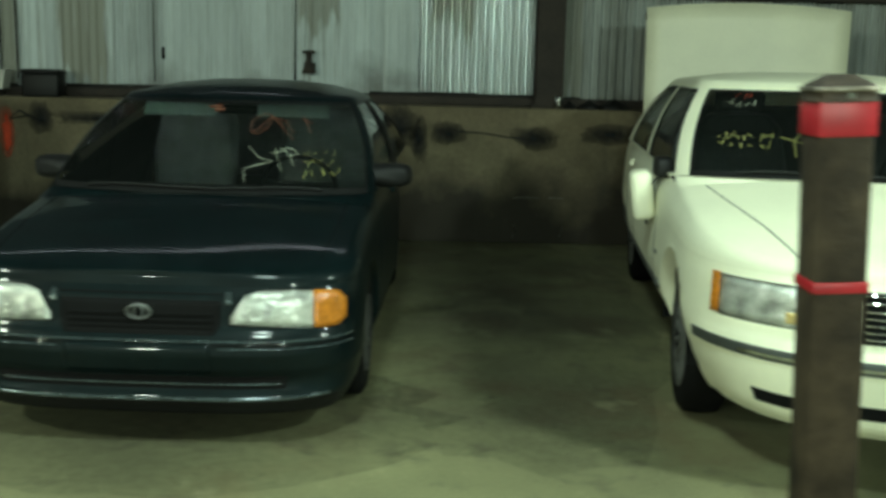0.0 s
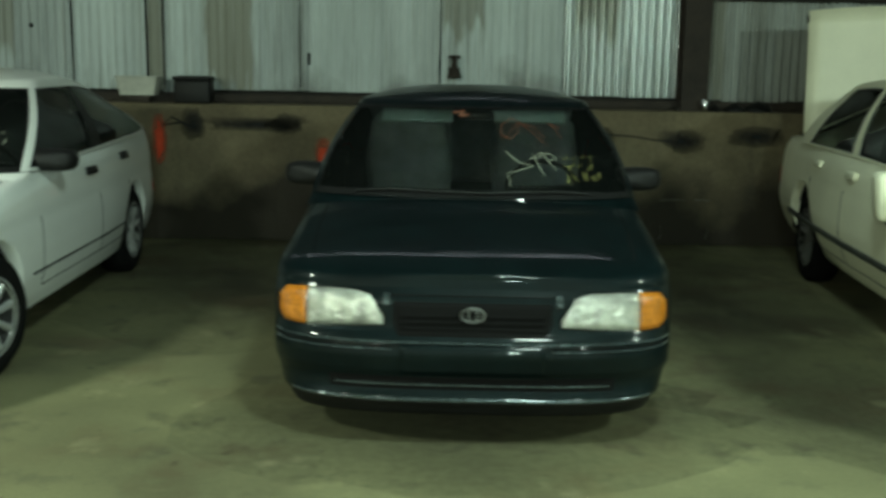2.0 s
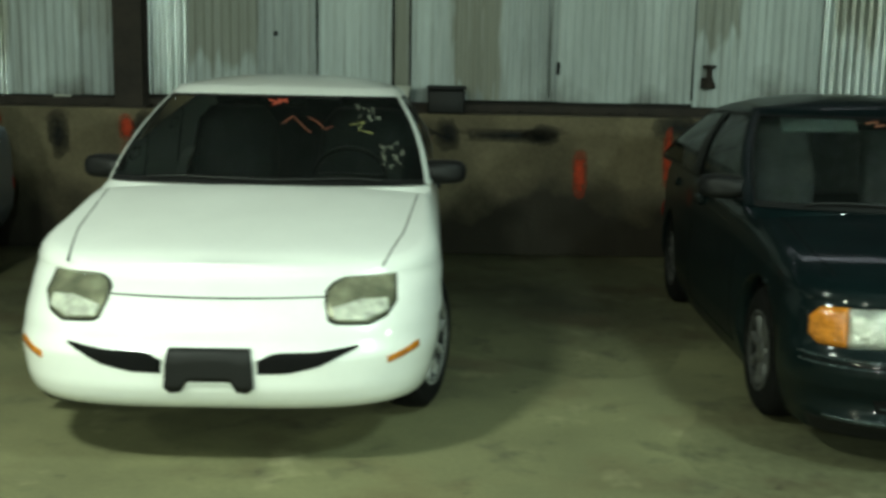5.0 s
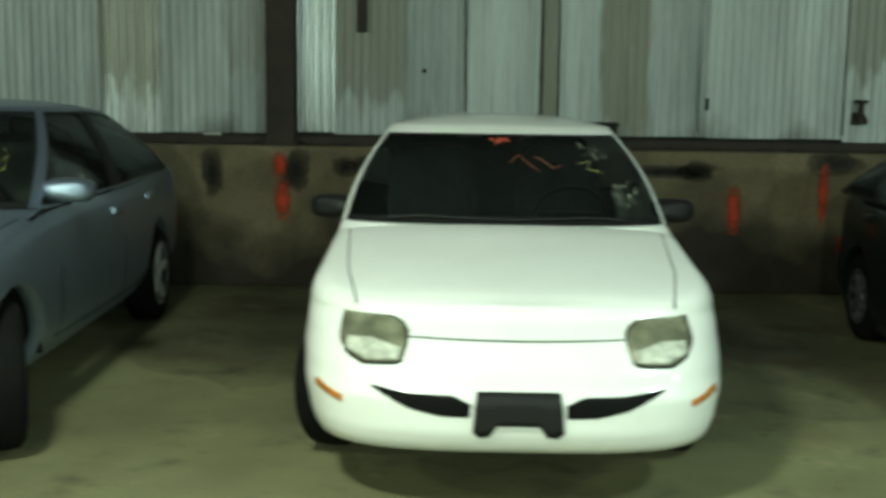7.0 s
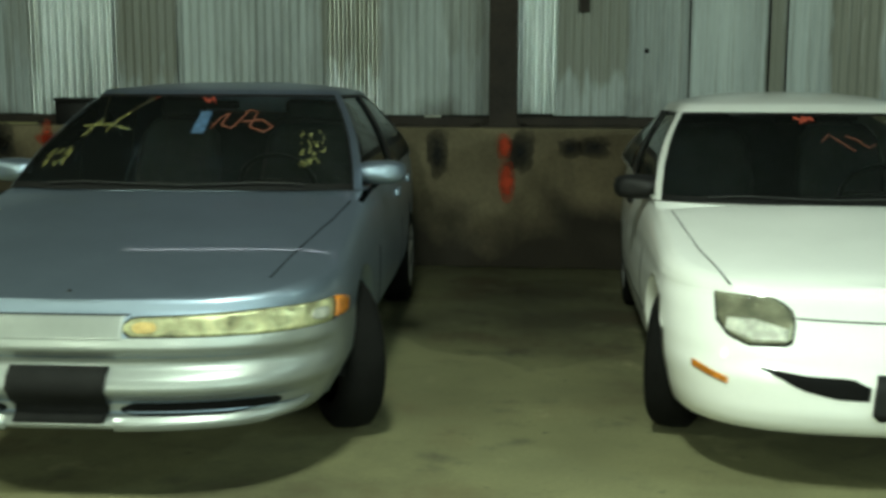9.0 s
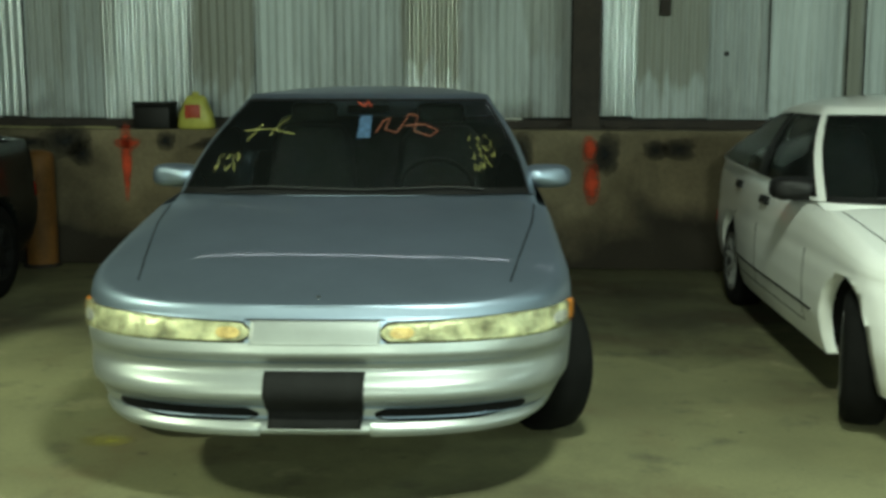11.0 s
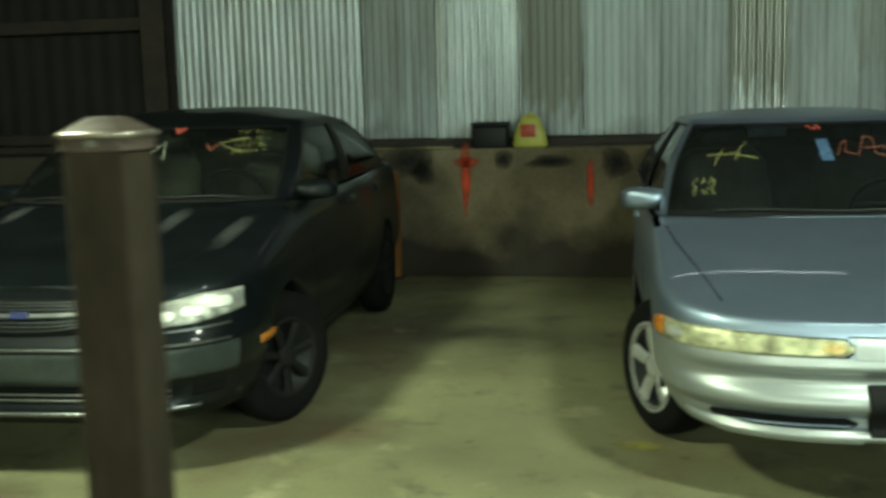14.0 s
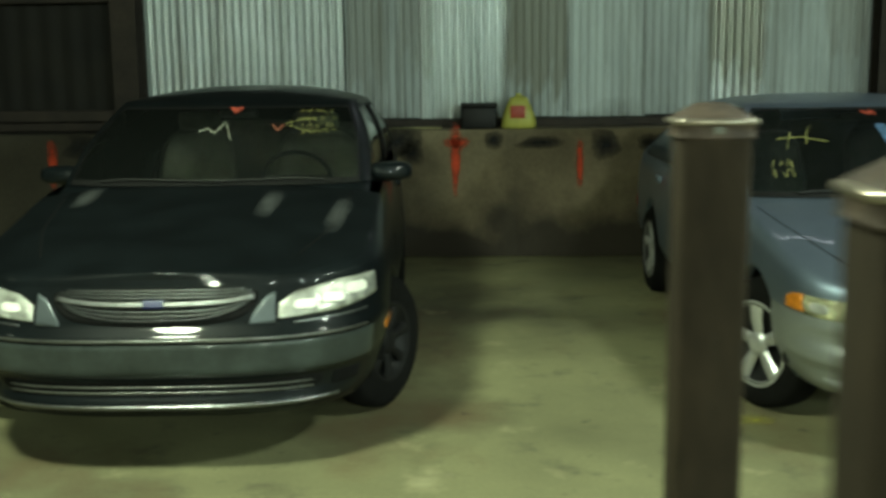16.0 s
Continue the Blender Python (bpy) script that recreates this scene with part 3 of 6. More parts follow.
        for k in range(m + 1):
            r, l = top[m + k], top[m - k]
            row = [l]
            for u in (-0.9, -0.7, -0.4, 0, 0.4, 0.7, 0.9):
                yy = (r.co.y - yt0) / (yt1 - yt0)
                cr = s.get("roof_crown", 0.05) * max(0.0, 1 - abs(2 * yy - 1) ** 3)
                row.append(bm.verts.new((r.co.x * u, r.co.y, r.co.z + cr * (1 - abs(u) ** 3))))
            row.append(r)
            if prev:
                for i in range(len(row) - 1):
                    vv = []
                    for v in (prev[i], prev[i + 1], row[i + 1], row[i]):
                        if v not in vv:
                            vv.append(v)
                    if len(vv) > 2:
                        try:
                            bm.faces.new(vv)
                        except ValueError:
                            pass
            prev = row
        bmesh.ops.remove_doubles(bm, verts=bm.verts[:], dist=0.0005)
        bmesh.ops.recalc_face_normals(bm, faces=bm.faces[:])
        part("roof", bm, s.get("roof_paint", c.paint), c.root)

        # panes with black gaskets
        def pane(name, a, b, sign=1, label=""):
            k = max(4, int(abs(b - a) * 16))
            pts = [[gp(sign * (a + (b - a) * i / k), v0 + (v1 - v0) * j / 8, -0.006) for i in range(k + 1)] for j in range(9)]
            bm = grid(pts)
            bmesh.ops.recalc_face_normals(bm, faces=bm.faces[:])
            ob = part(name, bm, s.get("glass", M_GLASS), c.root, label)
            e = 0.02 if abs(b - a) < 1 else 0.028
            g = bmesh.new()
            for x0, x1, w0, w1 in ((a, b, 0.0 if name == "windshield" else v0, v0 + 0.02), (a, b, v1 - 0.03, v1), (a, a + e, v0, v1), (b - e, b, v0, v1)):
                kk = max(2, int(abs(x1 - x0) * 16))
                grid([[gp(sign * (x0 + (x1 - x0) * i / kk), w0 + (w1 - w0) * j / 6, -0.002) for i in range(kk + 1)] for j in range(7)], g)
            part("gasket", g, M_BLACK, ob)
            return ob

        n_c = 24
        rows = [[], []]
        for i in range(n_c + 1):
            q = -q_a + 2 * q_a * i / n_c
            g = gp(q, 0.0)
            yb = s["y_cowl"] + 0.02
            rows[0].append(Vector((g.x, yb, c.top_z(g.x, yb) - 0.012)))
            rows[1].append(Vector((g.x, g.y + 0.02, g.z - 0.004)))
        part("cowl_panel", grid(rows), c.paint, c.root)
        c.windshield = pane("windshield", -q_ws, q_ws, 1)
        for sg in (-1, 1):
            pane("door_window", q_a, q_b0, sg)
            pane("door_window", q_b1, q_c, sg)
            if s.get("dark_pillar"):
                strip = [[gp(sg * (q_b0 - 0.01 + (q_b1 - q_b0 + 0.02) * i / 4), v0 + (v1 - v0) * j / 8, 0.004) for i in range(5)] for j in range(9)]
                part("pillar_trim", grid(strip), M_BLACK, c.root, "black door pillar trim")
        k = 16
        pts = [[gp(q_rg + (3 - q_rg) * i / 8, v0 + (v1 - v0) * j / 8, -0.006) for i in range(9)] +
               [gp(-(3 - (3 - q_rg) * i / 8), v0 + (v1 - v0) * j / 8, -0.006) for i in range(1, 9)] for j in range(9)]
        part("rear_window", grid(pts), s.get("glass", M_GLASS), c.root)

    def wheel(c, sx, yw, style):
        s = c.s
        r, wd = s["r"], 0.19
        x = sx * (s["w"] - 0.02 + s.get("wheel_out", 0.0) - wd / 2 - (c.taper(yw) if yw > 2 else 0.0))
        hub = new("wheel")
        hub.parent = c.root
        hub.location = (x, yw, r)
        if s.get("steer") and yw < 1.5:
            hub.rotation_euler = (0, 0, radians(s["steer"]))
        rr = s.get("rim", 0.19)
        prof = [(-wd / 2 + 0.01, rr), (-wd / 2, rr + 0.03), (-wd / 2 + 0.005, r - 0.035), (-wd / 2 + 0.03, r - 0.006), (0, r),
                (wd / 2 - 0.03, r - 0.006), (wd / 2 - 0.005, r - 0.035), (wd / 2, rr + 0.03), (wd / 2 - 0.01, rr)]
        part("tyre", lathe(prof), M_RUBBER, hub)
        e = sx * wd / 2
        prof = [(e - sx * 0.005, rr + 0.004), (e - sx * 0.002, rr - 0.012), (e - sx * 0.05, rr - 0.03), (e - sx * 0.07, 0.02), (e - sx * 0.07, 0.0)]
        part("rim", lathe(prof), s.get("rim_back", M_BLACK), hub)
        metal = s.get("wheel_metal", M_ALLOY)
        part("rim_lip", lathe([(e - sx * 0.004, rr + 0.006), (e, rr - 0.004), (e - sx * 0.012, rr - 0.02)]), metal, hub)
        part("hub_cap", lathe([(e - sx * 0.03, 0.062), (e - sx * 0.012, 0.055), (e - sx * 0.006, 0.03), (e - sx * 0.006, 0.0)], 24), metal, hub)
        ns, half_w = style
        ax = Vector((sx, 0, 0))
        pts = []
        u, w = Vector((0, 1, 0)), Vector((0, 0, 1))
        for rad, hw, lift in ((0.04, half_w * 0.8, -0.02), (rr * 0.55, half_w, -0.008), (rr - 0.008, half_w * 1.25, -0.008)):
            base = Vector((e, 0, 0)) + u * rad + ax * lift
            pts.append([base - w * hw - ax * 0.02, base - w * hw * 0.6, base + w * hw * 0.6, base + w * hw - ax * 0.02])
        bm = grid(pts)
        bmesh.ops.recalc_face_normals(bm, faces=bm.faces[:])
        first = part("spoke", bm, metal, hub)
        for i in range(ns):
            sp = first if i == 0 else new("spoke", first.data)
            sp.parent = hub
            sp.rotation_euler = (2 * math.pi * i / ns + 0.2, 0, 0)

    def wheels(c, style=(5, 0.03)):
        for sx in (-1, 1):
            for yw in (c.s["y_axle_f"], c.s["y_axle_r"]):
                c.wheel(sx, yw, style)

    def interior(c):
        s = c.s
        yc, zr = s["y_cowl"], s["z_roof"]
        w = s["w_belt"] - 0.1
        cowl = c.shoulder(yc)
        part("cabin_floor", box(-w, w, yc + 0.1, s["y_rear_glass"], 0.3, 0.36), M_GAP, c.root)
        part("dashboard", box(-w, w, yc + 0.06, yc + 0.5, cowl - 0.28, cowl - 0.02, 0.04), M_BLACK, c.root)
        for sx in (-1, 1):
            seat = part("seat", box(sx * 0.36 - 0.24, sx * 0.36 + 0.24, yc + 0.95, yc + 1.45, 0.36, 0.55, 0.05), s.get("seat", M_SEAT), c.root)
            bm = bmesh.new()
            pts = []
            for z, y0, hw in ((0.5, 0.0, 0.23), (0.75, 0.03, 0.25), (0.98, 0.1, 0.22), (1.06, 0.13, 0.16)):
                pts.append([(sx * 0.36 + dx * hw, yc + 1.35 + y0 + dy, z + 0.0) for dx, dy in ((-1, 0.03), (-0.8, -0.04), (0, -0.02), (0.8, -0.04), (1, 0.03), (0.8, 0.1), (0, 0.11), (-0.8, 0.1))])
            grid(pts, bm, close=True)
            bm.faces.new([v for v in bm.verts if abs(v.co.z - 1.06) < 1e-4])
            bmesh.ops.recalc_face_normals(bm, faces=bm.faces[:])
            part("seat_back", bm, s.get("seat", M_SEAT), seat)
            part("headrest", box(sx * 0.36 - 0.13, sx * 0.36 + 0.13, yc + 1.48, yc + 1.57, 1.08, 1.22, 0.035), s.get("seat", M_SEAT), seat)
        part("rear_bench", box(-w + 0.1, w - 0.1, yc + 2.0, yc + 2.2, 0.5, 1.0, 0.06), s.get("seat", M_SEAT), c.root)
        # steering wheel on the driver's side
        bm = bmesh.new()
        ring = [(0.18 * math.cos(t * math.pi / 12), 0.18 * math.sin(t * math.pi / 12)) for t in range(25)]
        tube([(0.36 + a, yc + 0.62 - b * 0.35, cowl - 0.04 + b * 0.94) for a, b in ring], 0.014, 6, bm)
        tube([(0.36 - 0.17, yc + 0.62, cowl - 0.04), (0.36 + 0.17, yc + 0.62, cowl - 0.04)], 0.018, 6, bm)
        part("steering_wheel", bm, M_BLACK, c.root)
        # mirror inside
        part("rear_view_mirror", box(-0.11, 0.11, s["y_roof_f"] + 0.06, s["y_roof_f"] + 0.09, zr - 0.15, zr - 0.09, 0.012), M_BLACK, c.root)

    def mirrors(c, paint, size=(0.2, 0.12), y=None, z=None, out=0.10):
        s = c.s
        y = y if y is not None else s["y_cowl"] + 0.38
        z = z if z is not None else c.shoulder(y) + 0.07
        for sx in (-1, 1):
            bm = bmesh.new()
            x0 = s["w_belt"] + out - size[0] / 2 + 0.04
            rows = []
            for k, (dy, sc) in enumerate(((-0.07, 0.35), (-0.06, 0.7), (-0.035, 0.92), (0.0, 1.0), (0.05, 0.98), (0.06, 0.9))):
                ring = []
                for i in range(16):
                    t = 2 * math.pi * i / 16
                    cx = abs(math.cos(t)) ** 0.6 * math.copysign(1, math.cos(t))
                    cz = abs(math.sin(t)) ** 0.6 * math.copysign(1, math.sin(t))
                    ring.append((sx * (x0 + cx * size[0] / 2 * sc), y + dy + 0.02 * cx, z + cz * size[1] / 2 * sc))
                rows.append(ring)
            grid(rows, bm, close=True)
            for end in (rows[0], rows[-1]):
                bm.faces.new([v for v in bm.verts if any((v.co - Vector(p)).length < 1e-5 for p in end)])
            bmesh.ops.recalc_face_normals(bm, faces=bm.faces[:])
            ob = part("side_mirror", bm, paint, c.root)
            part("mirror_arm", box(min(sx * (s["w_belt"] - 0.06), sx * x0), max(sx * (s["w_belt"] - 0.06), sx * x0), y - 0.02, y + 0.04, z - 0.055, z - 0.015, 0.008), paint, ob)

    def seams(c):
        """Door gaps and handles along both sides."""
        s = c.s
        for y in s["doors"]:
            c.side("door_gap", y - 0.003, y + 0.003, s["levels"][0] + 0.1, c.shoulder(y) - 0.03, M_GAP, 0.0015, 1, 24, 0.004)
        c.side("sill_gap", s["doors"][0], s["doors"][-1], s["levels"][0] + 0.097, s["levels"][0] + 0.103, M_GAP, 0.0015, 30, 1, 0.004)
        for y in s["handles"]:
            zh = c.shoulder(y) - 0.10
            c.side("door_handle", y - 0.08, y + 0.08, zh - 0.022, zh + 0.022, s.get("handle", c.paint), 0.022, 6, 3, 0.025)

    def bonnet_line(c, pts, name="bonnet_gap", r=0.0035):
        """A dark gap drawn over the bonnet through (x, y)."""
        dense = []
        for (x0, y0), (x1, y1) in zip(pts, pts[1:]):
            for i in range(10):
                t = i / 10
                x, y = x0 + (x1 - x0) * t, y0 + (y1 - y0) * t
                dense.append((x, y, c.top_z(x, y) - 0.001))
        x, y = pts[-1]
        dense.append((x, y, c.top_z(x, y) - 0.001))
        part(name, tube(dense, r, 6), M_GAP, c.root)

    def wipers(c):
        s = c.s
        for x0, x1 in ((-0.55, 0.02), (0.0, 0.55)):
            pts = []
            for i in range(7):
                t = i / 6
                q = (x0 + (x1 - x0) * t) * 0.62
                p = c.gp(q, 0.035 + 0.05 * math.sin(math.pi * t) * 0.4, 0.014)
                pts.append(p)
            part("wiper", tube(pts, 0.007, 6), M_BLACK, c.root)


# ---- the place ----
X0, X1 = -16.0, 9.0
Y_BAR, Y_SHEET = 8.457, 8.866
Z_BAR = 1.13
EAVE_Z = 4.09
floor = part("floor", box(X0, X1, -15.0, 9.4, -0.12, 0.0), M_FLOOR, None, smooth=False)
tagged(floor, "worn grey concrete floor with oil stains", "floor", kind="structure")
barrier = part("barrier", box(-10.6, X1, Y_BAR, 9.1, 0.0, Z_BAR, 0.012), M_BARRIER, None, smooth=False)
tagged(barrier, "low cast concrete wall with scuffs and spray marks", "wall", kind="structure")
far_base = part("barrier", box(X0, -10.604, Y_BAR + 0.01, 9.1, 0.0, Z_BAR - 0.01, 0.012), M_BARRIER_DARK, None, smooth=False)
tagged(far_base, "darker far stretch of the low concrete wall", "wall", kind="structure")
ceiling = part("ceiling", box(X0, X1, -15.0, 9.4, 6.0, 6.1), M_CEIL, None, smooth=False)
tagged(ceiling, "dark roof deck high above the cars", "ceiling", kind="structure")
for nm, b in (("wall_south", (X0, X1, -15.2, -15.0, 0, 6.0)), ("wall_west", (X0 - 0.2, X0, -15.0, 9.4, 0, 6.0)), ("wall_east", (X1, X1 + 0.2, -15.0, 9.4, 0, 6.0))):
    tagged(part(nm, box(*b), M_WALL, None, smooth=False), "plain grey painted wall closing the hall", "wall", kind="structure")

wall_north = part("wall_north", box(X0, X1, Y_SHEET + 0.06, Y_SHEET + 0.2, Z_BAR, 6.0), M_DARKPANEL, None, smooth=False)
tagged(wall_north, "corrugated metal sheet wall above a concrete base", "wall", kind="structure")


def sheet(x0, x1, z0, z1, y, material, name="sheet", pitch=0.072, amp=0.009):
    n = max(4, int((x1 - x0) / pitch * 8))
    row = [(x0 + (x1 - x0) * i / n, amp * math.cos(2 * math.pi * (x0 + (x1 - x0) * i / n) / pitch)) for i in range(n + 1)]
    bm = grid([[(x, y + d, z) for x, d in row] for z in (z0, z1)])
    grid([[(x, y + d + 0.003, z) for x, d in row] for z in (z0, z1)], bm, flip=True)
    return part(name, bm, material, wall_north)


COLUMNS = (-10.53, -3.79, 2.99)
Z_SHEET = 2.78
# edge, tone, depth of the corrugation
PANELS = ((-10.40, "g", 0.030), (-9.36, "g", 0.027), (-8.58, "p", 0.016), (-7.91, "g", 0.020), (-7.12, "p", 0.012), (-6.56, "P", 0.009), (-5.90, "p", 0.010), (-5.30, "g", 0.012),
          (-4.85, "P", 0.008), (-4.27, "p", 0.009), (-3.79, "g", 0.020), (-3.38, "p", 0.008), (-2.77, "p", 0.008), (-2.28, "P", 0.004), (-1.65, "d", 0.004), (-1.53, "P", 0.004),
          (-1.15, "p", 0.006), (-0.72, "p", 0.009), (-0.28, "P", 0.005), (0.30, "p", 0.006), (0.84, "P", 0.006), (1.45, "P", 0.004), (1.89, "g", 0.026), (2.40, "g", 0.028),
          (2.99, "d", 0.012), (3.28, "d", 0.018), (3.82, "d", 0.018), (4.6, "d", 0.018), (5.4, "d", 0.018), (6.2, "d", 0.018), (7.0, "d", 0.018), (8.0, "d", 0.018), (9.0, "d", 0.018))
for k, ((x, tone, deep), (x1, _, _)) in enumerate(zip(PANELS, PANELS[1:])):
    sheet(x, x1 + 0.02, Z_BAR + 0.09 + random.uniform(-0.02, 0.02), Z_SHEET, Y_SHEET + (0.012 if k % 2 else 0.0),
          {"p": M_SHEET, "P": M_SHEET_PALE, "d": M_SHEET_DULL, "g": M_SHEET_BARE}[tone], amp=deep)
# open laps between sheets, dark and slightly crooked
for x, w in ((-8.58, 0.008), (-5.31, 0.006), (-2.29, 0.010), (-1.66, 0.012), (-1.52, 0.008), (-0.36, 0.006), (0.835, 0.014), (1.89, 0.010), (-6.57, 0.006)):
    part("lap_gap", grid([[(x - w / 2 + 0.004 * math.sin(z * 3.1 + x), Y_SHEET - 0.024, z), (x + w / 2 + 0.004 * math.sin(z * 2.3 + x), Y_SHEET - 0.017, z)]
                          for z in [Z_BAR + 0.14 + 0.16 * i for i in range(10)]], flip=True), M_GAP, wall_north, smooth=False)
x = X0
while x < -10.8:
    sheet(x, x + 0.6, Z_BAR + 0.06, 5.9, Y_SHEET + 0.02, M_DARKPANEL, "panel", 0.2, 0.006)
    x += 0.6
sill = part("sill_beam", box(X0, X1, Y_SHEET - 0.07, Y_SHEET + 0.05, Z_BAR, Z_BAR + 0.075, 0.006), M_RUST, None, smooth=False)
tagged(sill, "dark rusted steel sill along the wall foot", "beam", kind="structure")


def column(xc):
    c = thing("steel_column", "dark rusted steel column standing on the concrete base", "column", pose(xc, 8.74, Z_BAR), "wall columns", "structure")
    part("web", box(-0.008, 0.008, -0.10, 0.10, 0.0, 4.85), M_RUST, c, smooth=False)
    for y in (-0.11, 0.10):
        part("flange", box(-0.115, 0.115, y, y + 0.014, 0.0, 4.85, 0.003), M_RUST, c, smooth=False)
    part("base_plate", box(-0.15, 0.15, -0.15, 0.15, 0.0, 0.02, 0.003), M_RUST, c, smooth=False)
    return c


for xc in COLUMNS:
    column(xc)


def bay_lamp(xc, yc):
    f = thing("bay_lamp", "grey bell-shaped bay lamp with a glowing bulb under the roof", "lamp", pose(xc, yc, LAMP_Z), "bay lamps")
    prof = [(0.55, 0.02), (0.55, 0.09), (0.36, 0.11), (0.30, 0.13), (0.12, 0.24), (0.06, 0.26), (0.065, 0.25), (0.30, 0.12)]
    part("reflector", lathe([(z, r) for z, r in prof], 28, "z"), M_ALLOY, f)
    part("bulb", lathe([(0.30, 0.03), (0.22, 0.06), (0.12, 0.085), (0.04, 0.06), (0.02, 0.0)], 20, "z"), M_TUBE, f)
    part("hanger", tube([(0, 0, 0.55), (0, 0, 6.0 - LAMP_Z)], 0.012), M_RUST, f)


for lx, ly, power, tint in LAMPS:
    bay_lamp(lx, ly)


def post(x, y, top, w, lean=0.0, tapes=(), paint=None):
    p = thing("bollard_post", "square brown steel bollard post with a flared cap", "post", pose(x, y, 0, 0, lean, 0), "bollard posts")
    h = w / 2
    part("shaft", box(-h, h, -h, h, 0.0, top - 0.03, 0.008), paint or M_POST, p)
    rows = []
    for z, k in ((top - 0.058, 1.04), (top - 0.055, 1.13), (top - 0.052, 1.10), (top - 0.034, 1.10), (top - 0.030, 1.15), (top - 0.026, 1.13), (top - 0.017, 0.90), (top - 0.006, 0.58), (top - 0.001, 0.44), (top, 0.30)):
        rows.append([(a * h * k, b * h * k, z) for a, b in ((-1, -0.8), (-0.8, -1), (0.8, -1), (1, -0.8), (1, 0.8), (0.8, 1), (-0.8, 1), (-1, 0.8))])
    bm = grid(rows, close=True)
    bm.faces.new([v for v in bm.verts if abs(v.co.z - top) < 1e-5])
    bmesh.ops.recalc_face_normals(bm, faces=bm.faces[:])
    part("cap", bm, M_CAP, p, "worn tan cap with a bright rim")
    part("scuff", box(-0.1 * h, 0.16 * h, -1.12 * h, -1.08 * h, top - 0.048, top - 0.037, 0.001), M_SCUFF, p, "pale scuffed patch on the cap")
    ring = [[(a * h * k, b * h * k, z) for a, b in ((-1, -0.8), (-0.8, -1), (0.8, -1), (1, -0.8), (1, 0.8), (0.8, 1), (-0.8, 1), (-1, 0.8))] for z, k in ((top - 0.034, 1.14), (top - 0.031, 1.18), (top - 0.026, 1.16), (top - 0.024, 1.08))]
    part("rim", grid(ring, close=True), M_RIM, p, "worn bright rim of the cap")
    for z0, z1 in tapes:
        part("tape_band", box(-h - 0.003, h + 0.003, -h - 0.003, h + 0.003, z0, z1, 0.002), M_RED, p, "torn red tape band")
    return p


M_SCUFF = mat("scuffed_metal", (0.20, 0.21, 0.17), 0.6, vary=0.4, scale=60)
M_CAP = mat("worn_cap", (0.10, 0.068, 0.046), 0.65, metal=0.2, vary=0.5, scale=22, bump=0.5, second=(0.045, 0.030, 0.021))
M_POSTRUST = mat("rusty_brown_post", (0.085, 0.06, 0.036), 0.8, vary=0.4, scale=7, bump=0.3, second=(0.02, 0.013, 0.008), spec=0.25)
M_RIM = mat("worn_bright_steel", (0.5, 0.44, 0.36), 0.35, metal=0.8, vary=0.5, scale=14)
M_RED = mat("red_tape", (0.5, 0.02, 0.03), 0.4, vary=0.2, scale=12)
post(-6.90, 0.87, 1.572, 0.112)
post(-6.90, -0.02, 1.555, 0.108)
post(2.88, 1.86, 1.498, 0.116, -2.6, ((1.37, 1.443), (1.036, 1.06)), M_POSTRUST)

# ---- the cars ----
BASE = dict(n_front=2.6, n_rear=2.8, d_front=0.62, d_rear=0.6, roof_crown=0.05,
            side=[(0.18, 0.15), (0.30, 0.115), (0.42, 0.055), (0.58, 0.014), (0.74, 0.002), (0.9, 0.004), (0.982, 0.01), (0.9895, 0.012), (0.994, 0.022), (0.997, 0.038), (1.0, 0.07)])


def spec(**kw):
    d = dict(BASE)
    d.update(kw)
    return d


def levels(low, zf):
    """Heights of the rings: even below the split, close together above it."""
    z0 = zf - SPLIT
    return [low + (z0 - low) * i / 24 for i in range(25)] + [z0 + SPLIT * i / 10 for i in range(1, 11)]


SPEC_COMPACT = spec(paint=P_GREEN, v_top=0.93, dark_pillar=True, w=0.83, len=4.12, r=0.285, rim=0.17, arch=0.33, y_axle_f=0.80, y_axle_r=3.18, n_front=3.4, d_front=0.52,
              side=[(0.17, 0.08), (0.32, 0.035), (0.5, 0.004), (0.9, 0.004), (0.982, 0.01), (0.9895, 0.012), (0.994, 0.022), (0.997, 0.038), (1.0, 0.07)],
              shoulder=[(0.0, 0.634), (0.25, 0.685), (0.9, 0.805), (1.3, 0.855), (2.6, 0.90), (4.12, 0.93)],
              front=[(0.11, 0.12), (0.15, 0.09), (0.182, 0.06), (0.19, 0.012), (0.202, 0.006), (0.212, 0.014), (0.222, 0.04), (0.285, 0.045), (0.30, 0.02), (0.385, 0.0), (0.40, 0.0), (0.408, 0.014), (0.418, 0.014), (0.426, 0.002), (0.438, 0.02), (0.46, 0.06), (0.575, 0.075), (0.60, 0.085), (0.634, 0.12)],
              rear=[(0.17, 0.1), (0.3, 0.0), (0.5, 0.0), (0.55, 0.04), (0.66, 0.1)],
              crown=[(0.0, 0.015), (0.3, 0.03), (1.2, 0.035), (3.3, 0.04), (4.12, 0.02)],
              levels=levels(0.11, 0.634), y_cowl=1.05, y_rear_glass=3.72, y_roof_f=1.80, y_roof_r=3.0, w_belt=0.80, w_roof=0.61, z_roof=1.30,
              roof_crown=0.075, pillars=(0.74, 0.88, 1.44, 1.52, 2.10, 2.38), seat=M_SEAT_PALE, doors=(1.28, 2.3, 3.2), handles=(2.15, 3.0), wheel_metal=M_DULLWHEEL)
